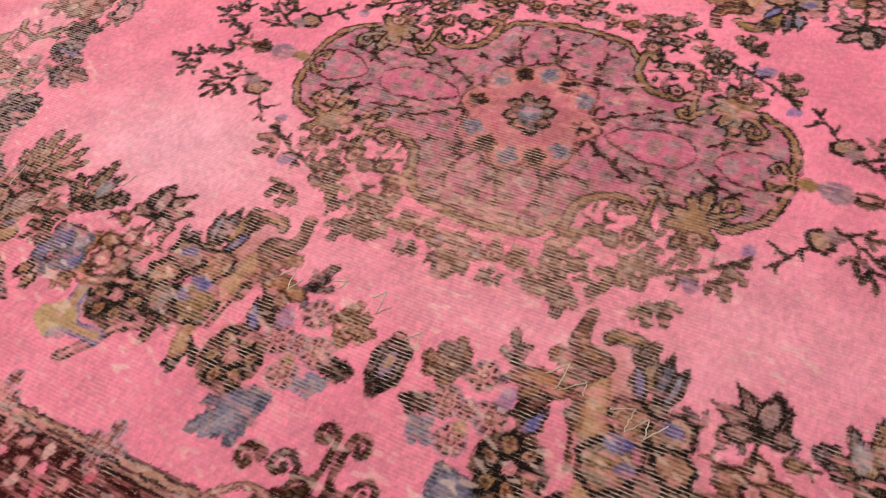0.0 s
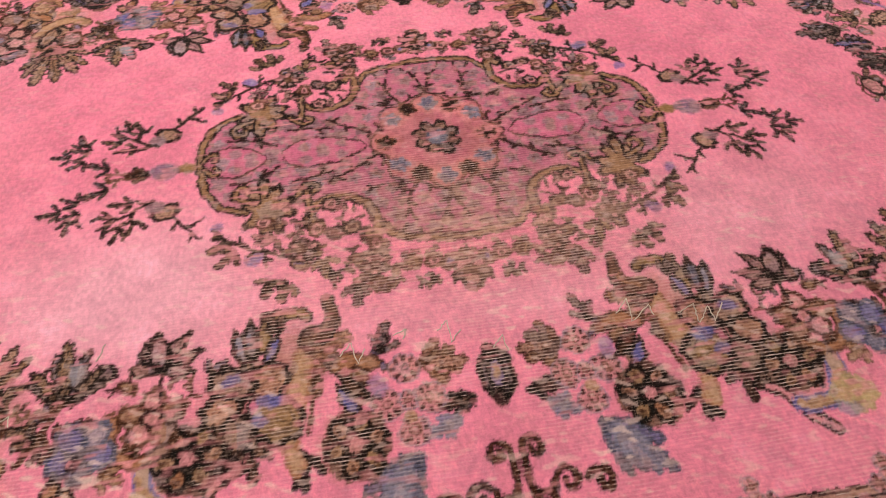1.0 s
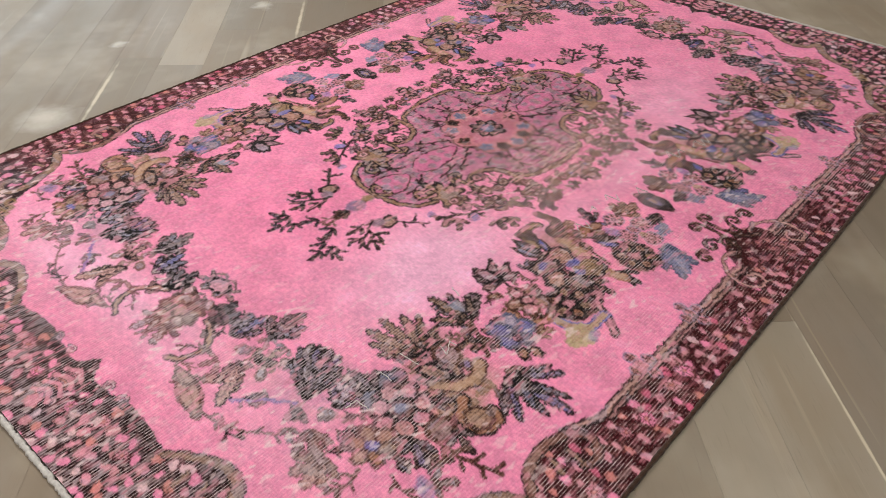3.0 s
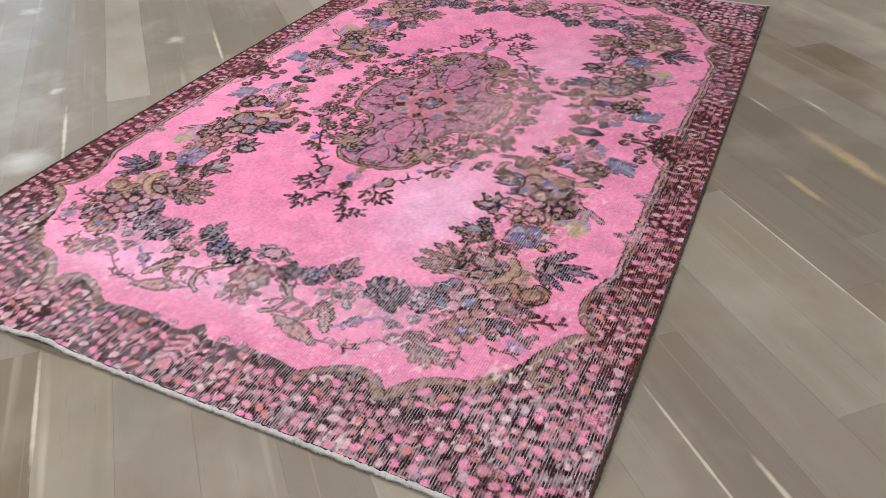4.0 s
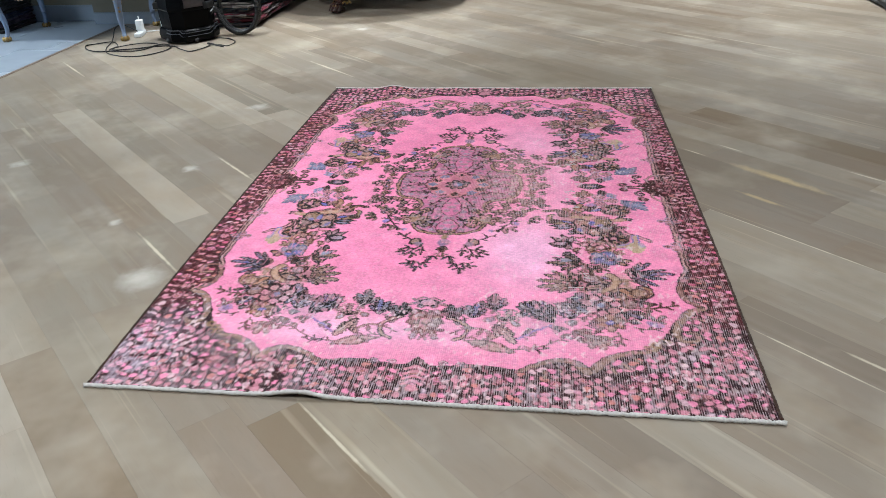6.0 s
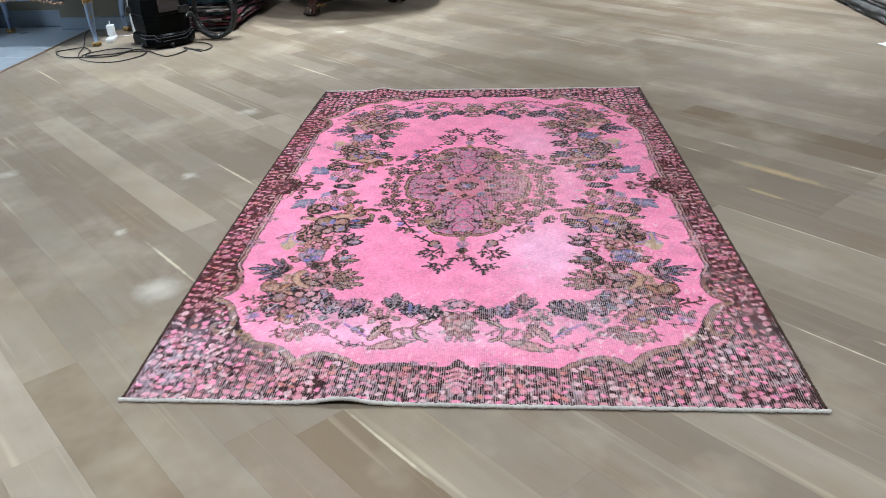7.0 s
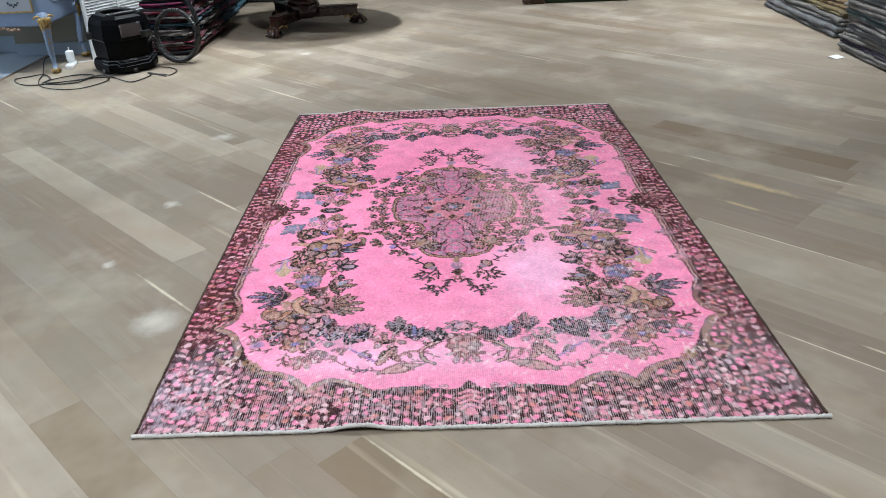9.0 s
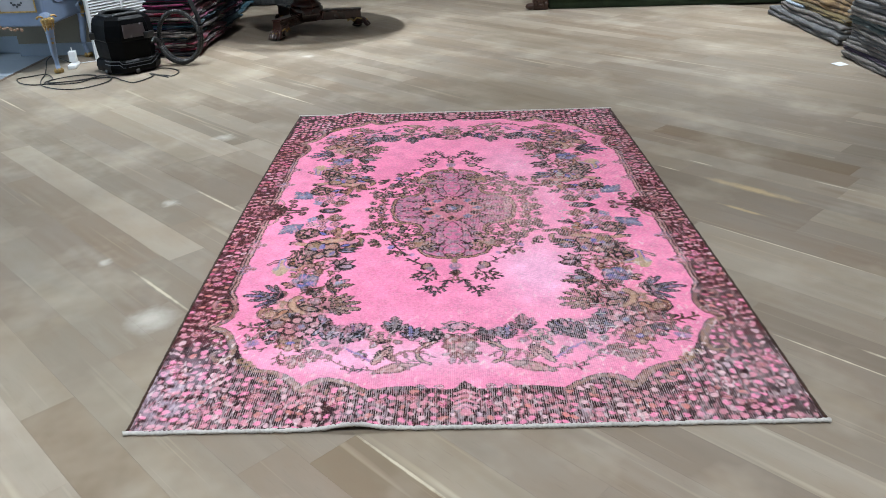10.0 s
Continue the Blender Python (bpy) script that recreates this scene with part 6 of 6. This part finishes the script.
# --- low green bench with rugs along its top
bench = thing("bench", pose(5.02, -0.82, 0), "low dark green upholstered bench with carved wooden foot", "bench")
part("side_panel", box(0.0, 0.75, -2.9, -0.16, 0.004, 0.115, 0.012, 3), GREENFELT, bench, "dark green cloth side", True)
post = bmesh.new()
box(-0.02, 0.12, -0.15, 0.0, 0.0, 0.125, 0.012, 2, post)
for i in range(6):
    ball((-0.02, -0.02 - 0.022 * i, 0.06 + 0.03 * math.sin(i * 1.9)), (0.016, 0.018, 0.024), post, 8)
ball((0.0, 0.03, 0.035), (0.045, 0.05, 0.033), post, 10)
part("carved_leg", post, DARKWOOD, bench, "dark carved wooden leg", True)
z = 0.118
for k in range(5):
    thick = heap.uniform(0.03, 0.04)
    folded_rug(5.0 + heap.uniform(-0.01, 0.02), 5.78, -3.7, -0.95 + heap.uniform(-0.02, 0.02), z, thick, TONES[("black", "grey", "slate", "olive", "brown")[k]], "dark grey wool rug laid on a green bench", 190 + k, 0.015, "rugs on the bench", 1)
    z += thick
fringe = bmesh.new()
for i in range(120):
    y = -0.98 - i * 0.0225
    ball((4.992 + heap.uniform(-0.004, 0.004), y, 0.134 + heap.uniform(-0.006, 0.004)), (0.006, 0.0075, 0.008), fringe, 6)
tagged(part("rug_fringe", fringe, COTTON, None, "", True), "knotted white fringe along a rug edge", "fringe", kind="stuff")

# --- folded rugs stacked along the other side
z = 0.001
tones = ("grey", "plum", "grey", "slate", "grey", "teal_grey", "grey", "slate", "grey")
for k, tone in enumerate(tones):
    thick = heap.uniform(0.026, 0.03) if tone == "plum" else heap.uniform(0.052, 0.066)
    back = heap.uniform(-0.05, 0.04)
    folded_rug(1.05, 2.66 + back, -3.62, -2.86 + heap.uniform(-0.03, 0.02), z, thick, TONES[tone], tone.replace("_", " ") + " folded wool rug in a neat tall stack", 210 + k, 0.03, "grey rug stack", 2, 0.012)
    z += thick
z = 0.001
for k, (tone, thick) in enumerate((("slate", 0.082), ("grey", 0.058), ("olive", 0.04), ("brown", 0.075), ("brown", 0.06))):
    folded_rug(3.0 + 0.02 * k, 4.45 - 0.13 * k, -3.72, -2.97 - 0.04 * k, z, thick, TONES[tone], tone + " folded wool rug in a low stack", 230 + k, 0.03, "low rug stack", 2, 0.012)
    z += thick
folded_rug(3.86, 4.24, -3.62, -3.03, 0.141, 0.02, TONES["mist"], "pale blue folded cloth on top of rugs", 250, 0.02, "", 1)
bm = box(-0.035, 0.035, -0.045, 0.045, 0.0, 0.0015)
for v in bm.verts:
    v.co.z += 0.006 * (v.co.x > 0) + 0.001
bm.transform(pose(2.415, -2.735, 0.001, 0, 0, 25))
tagged(part("paper_tag", bm, PAPER), "small white paper tag lying on the floor", "paper tag")

# ---- floors, piece by piece ----
floor = tagged(part("floor", box(X0, X1, Y0, TILE_EDGE, -0.12, -0.012), plain("floor_bed", srgb(116, 102, 86), 0.9)), "grey-brown brushed oak plank floor laid diagonally", "floor", kind="structure")
tile_floor = tagged(part("tile_floor", box(X0, X1, TILE_EDGE, Y1, -0.12, -0.008), plain("grout", srgb(150, 154, 158), 0.8)), "pale grey-white polished stone tile floor", "floor", kind="structure")
STONE = plain("pale_stone_tile", srgb(168, 178, 190), 0.28, vary=0.06, scale=9, bump=0.02)
for ix in range(16):
    for iy in range(5):
        x0, y0 = X0 + ix * 0.8, TILE_EDGE + 0.034 + iy * 0.66
        if x0 < X1 - 0.1:
            part("tile", box(x0 + 0.0015, min(x0 + 0.7985, X1), y0 + 0.0015, min(y0 + 0.6585, Y1), -0.01, 0.0, 0.0015, 1), STONE, tile_floor)
THRESHOLD = plain("brown_threshold", srgb(112, 92, 76), 0.5)
tagged(part("trim_threshold", box(X0, 3.445, TILE_EDGE + 0.001, TILE_EDGE + 0.032, -0.01, 0.002, 0.002), THRESHOLD), "brown threshold strip between oak and tile", "threshold", kind="structure")

PLANK, FIRST = 0.1535, 1.875        # board width, and one joint between rows, across the 45 degree run
LENGTHS = (0.75, 1.05, 1.35, 1.65, 1.95)
boards = {}


def board(length):
    """One plank with eased top edges; planks of one length share their mesh."""
    if length not in boards:
        bm = box(0, length - 0.0002, 0, PLANK - 0.0002, -0.011, 0.0)
        top = [e for e in bm.edges if all(v.co.z > -0.001 for v in e.verts)]
        bmesh.ops.bevel(bm, geom=top, offset=0.00025, segments=1, affect="EDGES")
        me = bpy.data.meshes.new("plank")
        bm.to_mesh(me)
        bm.free()
        me.materials.append(OAK)
        boards[length] = me
    return boards[length]


# end joints that can be made out, by row
KNOWN = {0: -0.115, 1: 0.39, 5: 0.50, 9: 1.495, 24: -0.934, 20: -1.155, 3: 1.55, 6: -0.85}
sawyer = random.Random(21)
laid = []
for r in range(-32, 48):
    v1 = FIRST - r * PLANK
    v0 = v1 - PLANK
    start = KNOWN.get(r, sawyer.uniform(-1.5, 1.5))
    for way in (1, -1):
        u = start
        while abs(u) < 9.5:
            length = 1.95 if (r, way) in ((5, 1), (9, 1)) and u == start else sawyer.choice(LENGTHS)
            u0 = u if way > 0 else u - length
            u += way * length
            mid_u, mid_v = u0 + length / 2, (v0 + v1) / 2
            x, y = (mid_u - mid_v) / math.sqrt(2), (mid_u + mid_v) / math.sqrt(2)
            if X0 - 0.6 < x < X1 + 0.6 and Y0 - 0.6 < y < TILE_EDGE + 0.6:
                laid.append((u0, v0, length, x, y))


def cut(points, axis, limit, keep_below):
    """Trims a convex outline at a wall or an edge."""
    out = []
    for a, b in zip(points, points[1:] + points[:1]):
        ina, inb = (a[axis] < limit) == keep_below, (b[axis] < limit) == keep_below
        if ina:
            out.append(a)
        if ina != inb:
            k = (limit - a[axis]) / (b[axis] - a[axis])
            out.append((a[0] + k * (b[0] - a[0]), a[1] + k * (b[1] - a[1])))
    return out


c45 = math.sqrt(0.5)
BRIGHT, BUFF, BROWNED, DUSK = (1.34, 1.33, 1.32), (1.13, 1.1, 1.05), (0.75, 0.65, 0.53), (0.87, 0.84, 0.81)
PLANK_TONES = ((1.30, 1.015, BRIGHT), (2.39, 0.30, BRIGHT), (2.21, 0.41, BUFF), (1.87, 0.95, BUFF), (-0.35, 1.80, BROWNED), (0.24, 1.745, BUFF), (-0.13, 1.925, BRIGHT), (-1.26, -1.02, BUFF),
         (-1.22, -1.257, BRIGHT), (-1.03, -1.90, DUSK), (-0.55, -1.648, BROWNED), (1.567, 0.16, DUSK), (1.45, 0.90, DUSK), (-1.0, 1.327, BROWNED), (-1.1, 1.15, BUFF), (0.20, 1.127, DUSK), (0.3, 1.444, (1, 1, 1)), (0.12, 1.718, BUFF), (-0.6, 1.65, (0.95, 0.92, 0.88)))
joined = bmesh.new()
near_count = 0
laid.sort(key=lambda p: math.hypot(p[3] - 0.2, (p[4] - 0.1) * 1.1))
for u0, v0, length, x, y in laid:
    corners = [((u - v) * c45, (u + v) * c45) for u, v in ((u0, v0), (u0 + length - 0.0006, v0), (u0 + length - 0.0006, v0 + PLANK - 0.0006), (u0, v0 + PLANK - 0.0006))]
    whole_board = all(X0 < p[0] < X1 and Y0 < p[1] < TILE_EDGE for p in corners)
    if whole_board and near_count < 300:
        near_count += 1
        ob = new("plank", board(length))
        ob.parent = floor
        for su, sv, tint in PLANK_TONES:
            if u0 < su < u0 + length and v0 < sv < v0 + PLANK:
                ob.color = (*tint, 0)
        ob.matrix_world = pose((u0 - v0) * c45, (u0 + v0) * c45, 0, 0, 0, 45)
        continue
    for axis, limit, below in ((0, X0, False), (0, X1, True), (1, Y0, False), (1, TILE_EDGE, True)):
        corners = cut(corners, axis, limit, below) if len(corners) > 2 else []
    if len(corners) > 2:
        top = [joined.verts.new((px, py, 0.0)) for px, py in corners]
        low = [joined.verts.new((px, py, -0.011)) for px, py in corners]
        joined.faces.new(top)
        for k in range(len(top)):
            joined.faces.new((top[k - 1], top[k], low[k], low[k - 1]))
far_planks = part("far_planks", joined, oak(True), floor, "oak planks towards the walls")
tagged(far_planks, kind="stuff")
